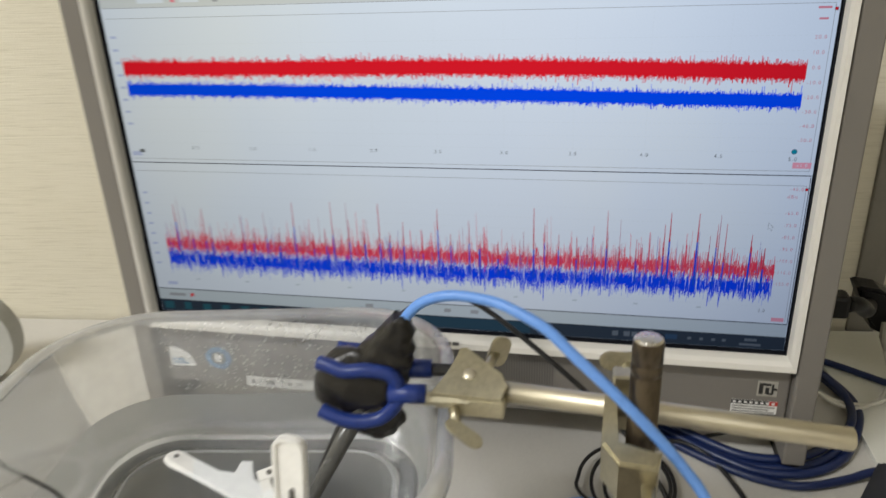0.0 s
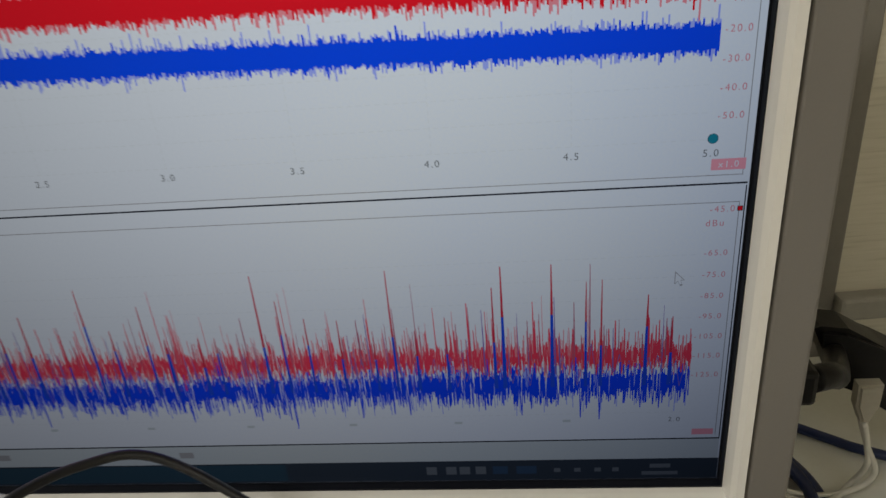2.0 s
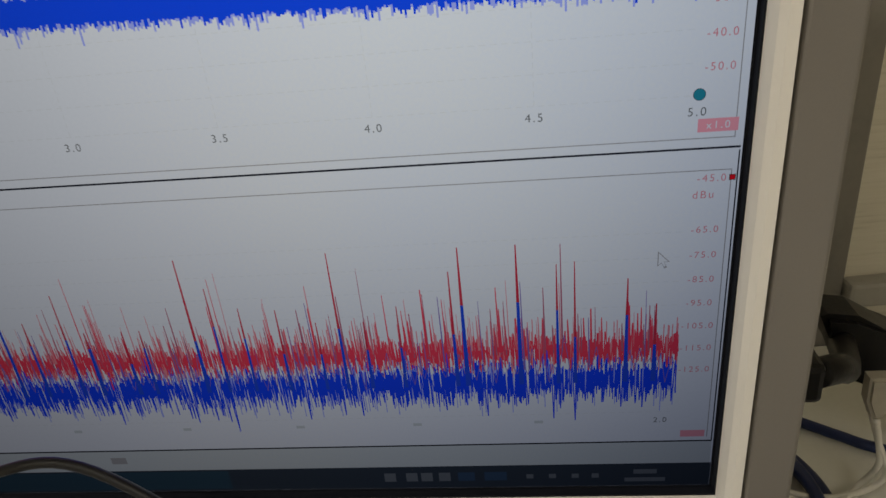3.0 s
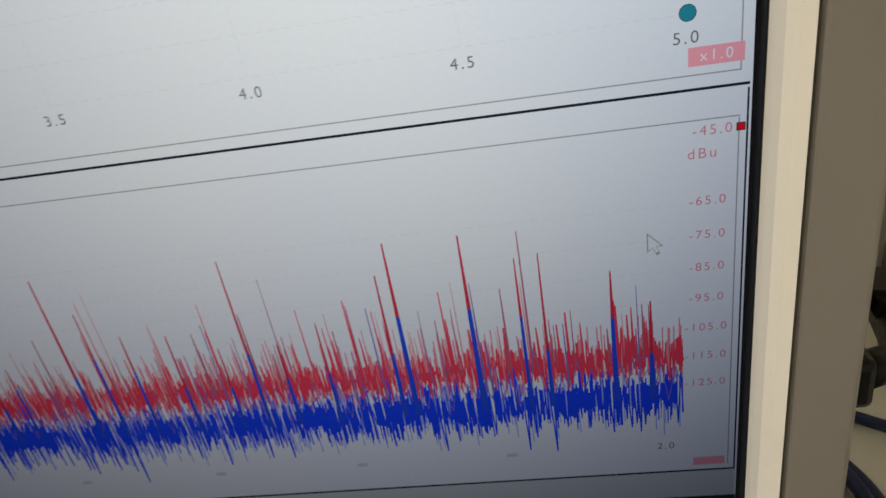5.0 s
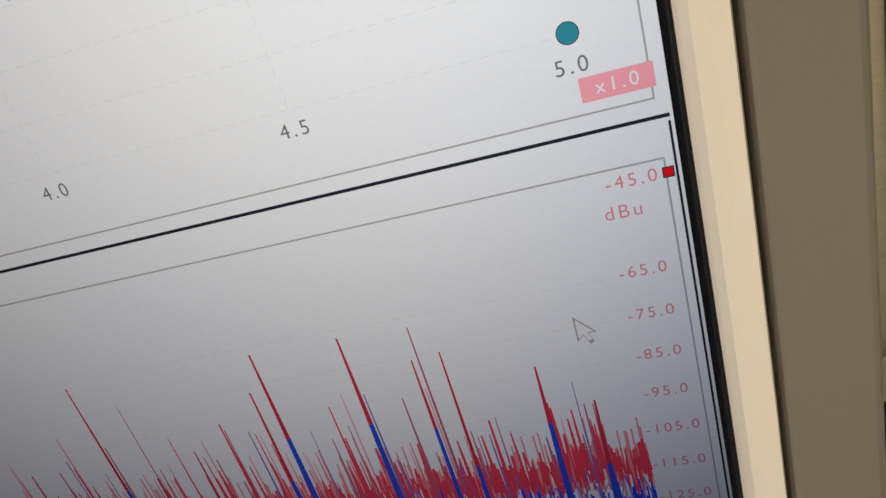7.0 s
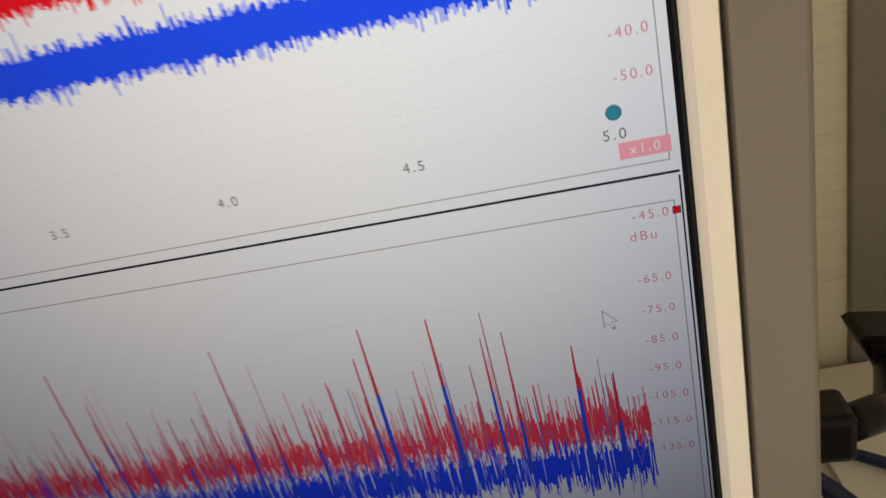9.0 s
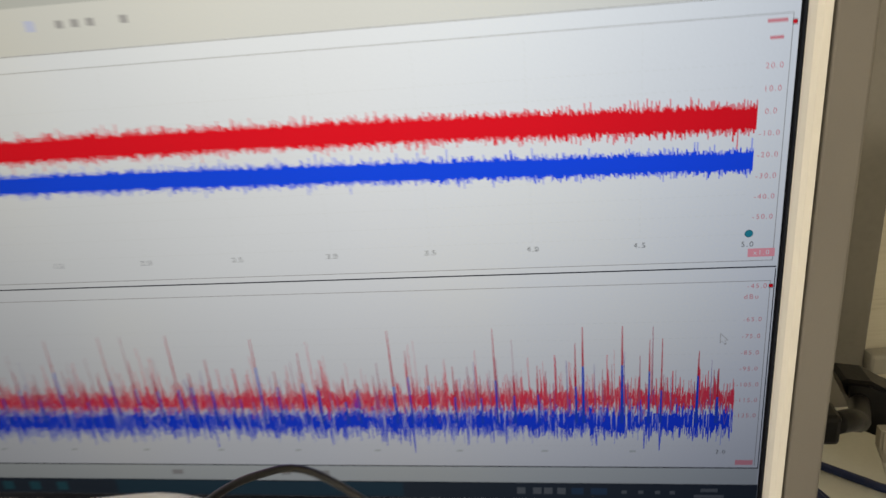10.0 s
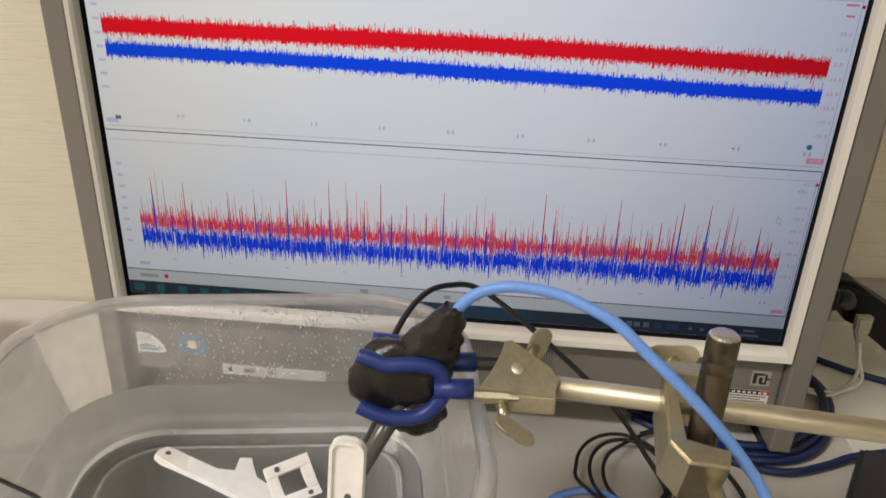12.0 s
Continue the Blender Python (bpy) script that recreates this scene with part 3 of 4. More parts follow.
def screen(pc):
    w, h = SCREEN_W, SCREEN_H
    rng = np.random.default_rng(7)
    bm = bmesh.new()
    box(bm, -0.0023, w + 0.0023, 0.0004, 0.006, -0.0016, h + 0.0020)
    part("panel_edge", bm, "black_edge", pc)
    bm = bmesh.new()
    box(bm, 0.0006, w - 0.0003, 0.0, 0.0003, 0.0002, h - 0.0002)
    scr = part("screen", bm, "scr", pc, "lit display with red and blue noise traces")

    def flat(name, rects, mat, level):
        for x0, x1, z0, z1 in rects:
            b = bmesh.new()
            quad(b, x0, x1, z0, z1, -0.00002 * level)
            part(name, b, mat, scr)

    # window furniture
    flat("title_bar", [(0.001, w - 0.001, 0.2535, h - 0.0003)], "scr_title", 1)
    flat("menu_bar", [(0.001, w - 0.001, 0.2485, 0.2535)], "scr_tool", 1)
    flat("toolbar", [(0.001, w - 0.001, 0.2345, 0.2485)], "scr_tool", 1)
    flat("toolbar_field", [(0.016 + k, 0.016 + k + f, 0.2435, 0.2470) for k, f in ((0.0, 0.017), (0.021, 0.018), (0.050, 0.018), (0.078, 0.022))], "scr", 2)
    flat("toolbar_field", [(0.030, 0.050, 0.2370, 0.2405), (0.062, 0.076, 0.2370, 0.2405)], "scr", 2)
    flat("toolbar_icon", [(0.164, 0.1685, 0.2435, 0.2480), (0.112, 0.1155, 0.2440, 0.2472)], "scr_text_blue", 3)
    flat("toolbar_icon", [(x, x + 0.0035, 0.2440, 0.2472) for x in (0.178, 0.185, 0.192, 0.207)] + [(0.086, 0.090, 0.2370, 0.2402)], "scr_grey", 3)
    flat("toolbar_icon", [(0.055, 0.0585, 0.2372, 0.2402)], "scr_red_pale", 3)
    flat("menu_word", [(0.006 + k * 0.017, 0.006 + k * 0.017 + 0.011, 0.2502, 0.2520) for k in range(6)], "scr_grey", 2)
    flat("product_mark", [(0.4465 + k * 0.0064, 0.4505 + k * 0.0064, 0.2430, 0.2462) for k in range(4)], "scr_grey", 2)
    flat("rule", [(0.002, w - 0.002, 0.2340, 0.2344), (0.0035, w - 0.0025, 0.2272, 0.2275)], "scr_grey", 3)
    flat("rule", [(0.001, w - 0.0008, 0.1246, 0.1252), (0.001, w - 0.0008, 0.0200, 0.0206), (w - 0.0012, w - 0.0008, 0.0200, 0.1240)], "scr_line", 3)
    flat("rule", [(0.0035, w - 0.0025, 0.1277, 0.1280), (0.0035, w - 0.0025, 0.1182, 0.1185), (w - 0.0028, w - 0.0025, 0.1276, 0.2275), (w - 0.0028, w - 0.0025, 0.022, 0.1181)], "scr_grey", 3)
    flat("status_bar", [(0.001, w - 0.0008, 0.0105, 0.0200)], "scr_status", 2)
    flat("status_icon", [(0.0285, 0.0315, 0.0140, 0.0168)], "scr_red", 4)
    flat("status_icon", [(0.010, 0.024, 0.0140, 0.0165), (0.175, 0.181, 0.0140, 0.0170), (0.236, 0.241, 0.0140, 0.0170), (0.256, 0.262, 0.0140, 0.0170)], "scr_grey", 4)
    flat("taskbar", [(0.0007, w - 0.0004, 0.0003, 0.0105)], "scr_task", 3)
    flat("taskbar_icon", [(0.004, 0.012, 0.0022, 0.0085), (0.0215, 0.0275, 0.0022, 0.0085)], "scr_icon_teal", 5)
    flat("taskbar_icon", [(0.038 + 0.0165 * k, 0.0445 + 0.0165 * k, 0.0025, 0.0080) for k in range(5)], "scr_icon_teal", 5)
    flat("taskbar_glow", [(0.14, 0.30, 0.0010, 0.0098)], "scr_task_light", 4)
    flat("tray_icon", [(x, x + 0.0042, 0.0035, 0.0075) for x in (0.3585, 0.3665, 0.3720, 0.3785)], "scr_icon", 5)
    flat("tray_icon", [(0.3855, 0.3915, 0.0035, 0.0075), (0.395, 0.403, 0.0035, 0.0075)], "scr_icon_blue", 5)
    flat("tray_icon", [(x, x + 0.0025, 0.0042, 0.0062) for x in (0.410, 0.418, 0.426, 0.433)] + [(0.4475, 0.4555, 0.0058, 0.0078), (0.4445, 0.4585, 0.0022, 0.0040)], "scr_icon", 5)

    # traces
    def wave(name, mat, x0, x1, centre, half, fuzz, level, n=900):
        b = bmesh.new()
        dx = (x1 - x0) / n
        drift = np.convolve(rng.normal(0, 1, n + 60), np.ones(60) / 60, "same")[30:n + 30] * 0.002
        for k in range(n):
            x = x0 + k * dx
            c = centre(k / n) + drift[k] * 0.3
            up, dn = half + abs(rng.normal(0, fuzz)), half + abs(rng.normal(0, fuzz))
            quad(b, x, x + dx, c - dn, c + up, -0.00002 * level)
        return tagged(part(name, b, mat, scr), kind="stuff")

    wave("red_trace", "scr_red", 0.0095, 0.4610, lambda f: 0.1950 - 0.0062 * f - 0.0012 * math.cos(5 * f), 0.0036, 0.0015, 6, 760)
    wave("red_fringe", "scr_red_pale", 0.0095, 0.4610, lambda f: 0.1950 - 0.0062 * f - 0.0012 * math.cos(5 * f), 0.0042, 0.0020, 5, 760)
    wave("blue_trace", "scr_blue", 0.0100, 0.4607, lambda f: 0.1788 - 0.0070 * f + 0.0006 * math.sin(4 * f), 0.0031, 0.0013, 7, 760)
    wave("blue_fringe", "scr_violet_pale", 0.0100, 0.4607, lambda f: 0.1788 - 0.0070 * f + 0.0006 * math.sin(4 * f), 0.0036, 0.0017, 5, 760)

    def spectrum(name, mat, x0, x1, low, high, fuzz_low, fuzz_high, fill, level, n=1350):
        b = bmesh.new()
        dx = (x1 - x0) / n
        for k in range(n):
            x = x0 + k * dx
            if rng.random() > fill:
                continue
            quad(b, x, x + dx, low + rng.normal(0, fuzz_low * 0.3) - min(rng.exponential(fuzz_low), 2.1 * fuzz_low), high + rng.normal(0, fuzz_high * 0.3) + min(rng.exponential(fuzz_high), 2.3 * fuzz_high), -0.00002 * level)
        return tagged(part(name, b, mat, scr), kind="stuff")

    sx0, sx1 = 0.0165, 0.4600
    spectrum("red_spectrum", "scr_red_pale", sx0, sx1, 0.0550, 0.0628, 0.0024, 0.0030, 0.55, 4)
    spectrum("red_spectrum", "scr_spec_red", sx0, sx1, 0.0572, 0.0612, 0.0020, 0.0018, 0.78, 5)
    spectrum("blue_spectrum", "scr_violet_pale", sx0, sx1, 0.0440, 0.0510, 0.0040, 0.0030, 0.55, 4)
    spectrum("blue_spectrum", "scr_spec_blue", sx0, sx1, 0.0442, 0.0502, 0.0030, 0.0024, 0.84, 6)

    def jagged(name, mat, centre, spread, up, down, width, level, n):
        """One noisy line drawn from sample to sample, as thick as a dot of the display."""
        b = bmesh.new()
        xs = np.linspace(sx0, sx1, n) + rng.normal(0, 0.00012, n)
        slow = np.convolve(rng.normal(0, 1, n + 24), np.ones(24) / 24, "same")[12:n + 12] * 0.0022
        side = np.where(np.arange(n) % 2 == 0, 1.0, -1.0)
        zs = centre + slow + side * np.abs(rng.normal(0, spread, n))
        zs += np.where(side > 0, np.minimum(rng.exponential(up, n), 4 * up), -np.minimum(rng.exponential(down, n), 3 * down))
        for k in range(n - 1):
            (xa, za), (xb, zb) = (xs[k], zs[k]), (xs[k + 1], zs[k + 1])
            t = width * 0.5
            b.faces.new([b.verts.new((px, -0.00002 * level, pz)) for px, pz in ((xa - t, za), (xa + t, za), (xb + t, zb), (xb - t, zb))])
        return tagged(part(name, b, mat, scr), kind="stuff")

    jagged("blue_line", "scr_spec_blue", 0.0472, 0.0030, 0.0018, 0.0036, 0.00036, 7, 760)
    jagged("red_line", "scr_spec_red", 0.0592, 0.0024, 0.0024, 0.0016, 0.00036, 8, 760)
    jagged("blue_line", "scr_violet", 0.0525, 0.0030, 0.0030, 0.0010, 0.00022, 9, 260)

    def spikes(name, mat, count, z0, mean, thick, level, lean):
        b = bmesh.new()
        for _ in range(count):
            x = rng.uniform(sx0 + 0.002, sx1 - 0.003)
            top = z0 + 0.010 + min(0.030, rng.exponential(mean))
            t = thick * rng.uniform(0.6, 1.3)
            v = [(x - t, z0), (x + t, z0), (x + t * 0.35 + lean, top), (x - t * 0.35 + lean, top)]
            b.faces.new([b.verts.new((px, -0.00002 * level, pz)) for px, pz in v])
        return tagged(part(name, b, mat, scr), kind="stuff")

    spikes("red_peak", "scr_red_pale", 150, 0.060, 0.0040, 0.00026, 8, -0.0002)
    spikes("mauve_peak", "scr_mauve", 110, 0.058, 0.0068, 0.00032, 8, -0.0002)
    spikes("red_peak", "scr_spec_red", 90, 0.059, 0.0055, 0.00036, 9, -0.0003)
    spikes("violet_peak", "scr_violet", 50, 0.052, 0.0090, 0.00030, 10, -0.0003)

    def tall_peaks(count):
        """Peaks that both channels share: a blue foot and a red tip."""
        feet, tips = bmesh.new(), bmesh.new()
        for k in range(count):
            x = sx0 + 0.004 + (sx1 - sx0 - 0.008) * (k + rng.uniform(0.1, 0.9)) / count
            top, t = 0.072 + min(0.026, rng.exponential(0.0100)), rng.uniform(0.00042, 0.00068)
            cut = 0.056 + (top - 0.056) * rng.uniform(0.15, 0.62)
            for b, z0, z1, t0, t1 in ((feet, 0.046, cut, 1.3 * t, 0.75 * t), (tips, cut, top, 0.75 * t, 0.28 * t)):
                b.faces.new([b.verts.new((px, -0.00002 * 11, pz)) for px, pz in ((x - t0, z0), (x + t0, z0), (x + t1, z1), (x - t1, z1))])
        tagged(part("blue_peak", feet, "scr_blue_deep", scr), kind="stuff")
        tagged(part("red_peak", tips, "scr_red_deep", scr), kind="stuff")

    tall_peaks(40)
    # faint dashed grid behind the traces
    dashes = bmesh.new()
    for k in range(9):
        for z in (0.1398 + 0.00872 * k, 0.0330 + 0.0083 * k):
            for j in range(150):
                quad(dashes, 0.0100 + 0.003 * j, 0.0118 + 0.003 * j, z, z + 0.00022, -0.00002 * 2)
    for k in range(1, 10):
        x = 0.0103 + 0.04518 * k
        for j in range(33):
            quad(dashes, x, x + 0.00022, 0.1400 + 0.0026 * j, 0.1415 + 0.0026 * j, -0.00002 * 2)
    tagged(part("dashed_grid", dashes, "scr_grid", scr), kind="stuff")
    flat("spectrum_gap", [(0.0398, 0.0408, 0.038, 0.0520)], "scr", 11)

    # axis writing
    y = -0.0003
    for k in range(1, 11):
        last = k == 10
        writing("axis_number", f"{k * 0.5:.1f}", 0.0034, 0.0103 + 0.04518 * k - 0.0014 * last, 0.1366 - 0.0012 * last, y, "scr_text", scr)
    flat("axis_unit", [(0.0095, 0.0135, 0.1325, 0.1350)], "scr_text", 7)
    for k, words in enumerate(("20.0", "10.0", "0.0", "-10.0", "-20.0", "-30.0", "-40.0", "-50.0")):
        writing("axis_number", words, 0.0031, 0.4659, 0.2085 - k * 0.00872, y, "scr_text_red", scr)
    flat("axis_unit", [(0.4635, 0.4685, 0.2182, 0.2194), (0.4622, 0.4695, 0.2243, 0.2256)], "scr_text_red", 7)
    writing("axis_number", "-45.0", 0.0031, 0.4660, 0.1160, y, "scr_text_red", scr)
    writing("axis_unit", "dBu", 0.0033, 0.4640, 0.1110, y, "scr_text_red", scr)
    for k, words in enumerate(("-65.0", "-75.0", "-85.0", "-95.0", "-105.0", "-115.0", "-125.0")):
        writing("axis_number", words, 0.0030, 0.4652, 0.1000 - k * 0.0083, y, "scr_text_red", scr)
    flat("axis_number", [(0.0040, 0.0085, 0.2140 - k * 0.0087, 0.2158 - k * 0.0087) for k in range(8)] + [(0.0045, 0.0085, 0.1000 - k * 0.0083, 0.1018 - k * 0.0083) for k in range(8)], "scr_text_blue", 7)
    flat("axis_number", [(0.0365 + k * 0.0419, 0.0395 + k * 0.0419, 0.0292, 0.0304) for k in range(10)], "scr_status", 3)
    writing("axis_number", "2.0", 0.0030, 0.4555, 0.0298, y, "scr_text", scr)
    flat("scale_tag", [(0.4612, 0.4720, 0.1296, 0.1334), (0.4625, 0.4705, 0.0222, 0.0250)], "scr_pink", 6)
    writing("scale_word", "x1.0", 0.0030, 0.4666, 0.1315, y, "scr", scr)
    flat("scale_tag", [(0.0030, 0.0110, 0.1300, 0.1332), (0.0110, 0.0190, 0.0240, 0.0266)], "scr_text_blue", 6)
    flat("range_marker", [(0.4710, 0.4724, 0.1153, 0.1167), (0.4713, 0.4727, 0.2234, 0.2248)], "scr_red", 9)
    flat("range_marker_edge", [(0.4708, 0.4726, 0.1151, 0.1169), (0.4711, 0.4729, 0.2232, 0.2250)], "scr_line", 8)
    for r, level, mat in ((0.00168, 9, "scr_line"), (0.00155, 10, "scr_teal")):
        b = bmesh.new()
        b.faces.new([b.verts.new((0.4611 + r * math.cos(a), -0.00002 * level, 0.1402 + r * math.sin(a))) for a in (2 * math.pi * k / 24 for k in range(24))])
        part("time_marker", b, mat, scr)
    # mouse pointer
    tip_x, tip_z = 0.4522, 0.0936
    shape = [(0, 0), (0, -0.0052), (0.0012, -0.0041), (0.0021, -0.0060), (0.0029, -0.0056), (0.0021, -0.0038), (0.0036, -0.0037)]
    for grow, level, mat in ((1.0, 12, "scr_grey"), (0.78, 13, "scr")):
        b = bmesh.new()
        b.faces.new([b.verts.new((tip_x + 0.0013 + (px - 0.0013) * grow, -0.00002 * level, tip_z - 0.003 + (pz + 0.003) * grow)) for px, pz in shape])
        part("mouse_pointer", b, mat, scr)


# ---- the tub with water ----
TUB = pose(0.136, -0.163, 0, 0, 0, 10)
TUB_W, TUB_D, TUB_TOP = 0.2546, 0.215, 0.034
FLOOR_Z = DESK - S + 0.003
WATER_Z = -0.029


def tub_size(z):
    """Half taper: the sides close in towards the bottom."""
    f = (TUB_TOP - z) / (TUB_TOP - (DESK - S))
    return TUB_W - 0.036 * f, TUB_D - 0.012 * f, 0.062 - 0.016 * f


def tub_ring(bm, z, grow=0.0, n=10):
    w, d, r = tub_size(z)
    return [bm.verts.new(TUB @ Vector((x, y, z))) for x, y in rounded(w + 2 * grow, d + 2 * grow, r + grow, n)]


def bridge(bm, a, b):
    n = len(a)
    for k in range(n):
        bm.faces.new((a[k], a[(k + 1) % n], b[(k + 1) % n], b[k]))


def tub():
    d = DESK - S
    base = thing("plastic_tub", (0.136, -0.163, d), "clear plastic food tub half filled with water, on the desk", "tub")
    bm = bmesh.new()
    zs = [TUB_TOP - 0.002, -0.01, -0.05, d + 0.010, d + 0.0015]
    rings = [tub_ring(bm, z) for z in zs]
    rings.append(tub_ring(bm, d + 0.0008, -0.008))
    rings.append(tub_ring(bm, d + 0.0008, -0.014))
    rings.append(tub_ring(bm, d + 0.0060, -0.018))
    for a, b in zip(rings, rings[1:]):
        bridge(bm, a, b)
    part("tub_wall", bm, "tub", base, smooth=True)
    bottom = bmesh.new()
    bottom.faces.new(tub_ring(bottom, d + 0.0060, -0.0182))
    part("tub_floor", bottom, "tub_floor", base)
    # darker ring painting the shade that refraction leaves along the wall's foot
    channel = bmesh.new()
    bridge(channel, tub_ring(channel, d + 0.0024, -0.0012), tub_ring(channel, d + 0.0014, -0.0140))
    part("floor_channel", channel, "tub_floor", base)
    rim = bmesh.new()
    prof = [(0.0, TUB_TOP - 0.004), (0.001, TUB_TOP), (0.004, TUB_TOP + 0.0015), (0.0075, TUB_TOP), (0.0088, TUB_TOP - 0.003), (0.0092, TUB_TOP - 0.0090), (0.0080, TUB_TOP - 0.0092), (0.0072, TUB_TOP - 0.003), (0.004, TUB_TOP - 0.001)]
    rr = []
    for g, z in prof:
        w, dd, r = tub_size(TUB_TOP)
        rr.append([rim.verts.new(TUB @ Vector((x, y, z))) for x, y in rounded(w + 2 * g, dd + 2 * g, r + g, 10)])
    for a, b in zip(rr, rr[1:] + rr[:1]):
        bridge(rim, a, b)
    part("rim", rim, "tub_rim", base, "milky folded rim", smooth=True)
    ring = bmesh.new()
    w, dd, r = tub_size(d)
    line = [TUB @ Vector((x, y, d + 0.0065)) for x, y in rounded(w - 0.034, dd - 0.034, r - 0.012, 8)]
    tube(ring, line + line[:1], 0.0011, 8, capped=False)
    part("floor_ridge", ring, "tub_rim", base, smooth=True)
    wb = bmesh.new()
    tops = [tub_ring(wb, WATER_Z, -0.0006), tub_ring(wb, -0.06, -0.0006), tub_ring(wb, d + 0.010, -0.0006), tub_ring(wb, d + 0.005, -0.002)]
    wb.faces.new(tops[0])
    for a, b in zip(tops, tops[1:]):
        bridge(wb, a, b)
    wb.faces.new(tops[-1][::-1])
    water = part("water", wb, "water")
    clear = bpy.data.materials.new("water_against_plastic")
    clear.use_nodes = True
    clear.node_tree.nodes.remove(clear.node_tree.nodes["Principled BSDF"])
    see = clear.node_tree.nodes.new("ShaderNodeBsdfTransparent")
    clear.node_tree.links.new(see.outputs[0], clear.node_tree.nodes["Material Output"].inputs["Surface"])
    water.data.materials.append(clear)
    for p in water.data.polygons:
        p.material_index = 0 if p.center.z > WATER_Z + S - 0.002 else 1
    tagged(water, "still clear water in the plastic tub", "water", kind="stuff")
    water.visible_shadow = False
    rng = np.random.default_rng(3)
    drops = bmesh.new()
    for _ in range(560):
        z = rng.uniform(WATER_Z + 0.004, TUB_TOP - 0.006)
        w, dd, r = tub_size(z)
        x = rng.uniform(-w / 2 + 0.05, w / 2 - 0.03)
        y = dd / 2 - 0.0006
        rad = rng.uniform(0.0003, 0.0009)
        m = TUB @ pose(x, y, z) @ Matrix.Diagonal((rad, rad * 0.4, rad * rng.uniform(0.9, 1.6), 1))
        bmesh.ops.create_icosphere(drops, subdivisions=1, radius=1.0, matrix=m)
    dr = part("water_drops", drops, "droplet", None, smooth=True)
    tagged(dr, "small water drops on the tub's inner wall", "drops", kind="stuff")


# ---- clamp, boss and rod ----
BAR_A, BAR_B = Vector((0.300, -0.1692, 0.0626)), Vector((0.4565, -0.1800, 0.0600))
ROD_X, ROD_Y, ROD_TOP = 0.3660, -0.1936, 0.1110


def clamp_stand():
    d = DESK - S
    base = thing("retort_stand", (ROD_X, ROD_Y, d), "steel retort stand with dark worn rod and brass-toned boss head", "stand")
    part("base_plate", box(bmesh.new(), ROD_X - 0.055, ROD_X + 0.075, ROD_Y - 0.15, ROD_Y + 0.02, d, d + 0.012, 0.003), "rod", base)
    rod = bmesh.new()
    r = 0.0066
    prof = [(d + 0.010, r), (ROD_TOP - 0.0180, r), (ROD_TOP - 0.0175, r * 0.94), (ROD_TOP - 0.0165, r * 0.94), (ROD_TOP - 0.0160, r), (ROD_TOP - 0.0125, r),
            (ROD_TOP - 0.0120, r * 0.95), (ROD_TOP - 0.0110, r * 0.95), (ROD_TOP - 0.0105, r), (ROD_TOP - 0.0015, r), (ROD_TOP - 0.0004, r * 0.93)]
    rings = [[rod.verts.new((ROD_X + q * math.cos(a), ROD_Y + q * math.sin(a), z)) for a in (2 * math.pi * k / 28 for k in range(28))] for z, q in prof]
    for a, b in zip(rings, rings[1:]):
        bridge(rod, a, b)
    rod_ob = part("rod", rod, "rod", base, smooth=True)
    cap = bmesh.new()
    rings = [[cap.verts.new((ROD_X + q * math.cos(a), ROD_Y + q * math.sin(a), z)) for a in (2 * math.pi * k / 28 for k in range(28))] for z, q in ((ROD_TOP - 0.0004, r * 0.93), (ROD_TOP + 0.0004, r * 0.80), (ROD_TOP + 0.0007, r * 0.3))]
    for a, b in zip(rings, rings[1:]):
        bridge(cap, a, b)
    cap.faces.new(rings[-1])
    part("rod_end", cap, "rod_end", rod_ob, "bright scuffed rod end")
    # boss head: a cast block with a V mouth round the rod
    outline = [(-0.0155, 0.0190), (-0.0150, -0.0120), (-0.0070, -0.0215), (0.0090, -0.0215), (0.0105, -0.0125), (-0.0088, -0.0115), (-0.0098, 0.0090), (-0.0098, 0.0190)]
    bm = slab(bmesh.new(), outline, 0.030, 0.0012, pose(ROD_X - 0.001, ROD_Y + 0.008, 0.0415, 20, 0, -4))
    part("boss_head", bm, "plate", base)
    bm = bmesh.new()
    box(bm, ROD_X - 0.0125, ROD_X + 0.0095, ROD_Y + 0.024, ROD_Y + 0.034, 0.046, 0.0760, 0.0012)
    part("boss_jaw", bm, "plate", base)
    screw = bmesh.new()
    tube(screw, [(ROD_X + 0.003, ROD_Y - 0.016, 0.049), (ROD_X + 0.003, ROD_Y - 0.040, 0.046)], 0.0032, 14)
    part("boss_screw", screw, "plate", base, smooth=True)
    part("wing", wing_plate(pose(ROD_X + 0.002, ROD_Y - 0.036, 0.040, 75, 0, 8), 0.030, 0.014), "plate", base)
    back = bmesh.new()
    tube(back, [(ROD_X - 0.004, ROD_Y + 0.033, 0.0680), (ROD_X - 0.005, ROD_Y + 0.046, 0.0700)], 0.003, 12)
    part("rear_screw", back, "plate", base, smooth=True)
    part("wing", wing_plate(pose(ROD_X - 0.006, ROD_Y + 0.046, 0.0720, 70, 0, 6), 0.026, 0.014), "plate", base)


def wing_plate(m, length, width):
    pts = []
    for k in range(20):
        a = 2 * math.pi * k / 20
        pinch = 1 - 0.35 * abs(math.sin(a)) ** 4
        pts.append((length / 2 * math.cos(a), width / 2 * math.sin(a) * pinch))
    return slab(bmesh.new(), pts, 0.0022, 0.0006, m)


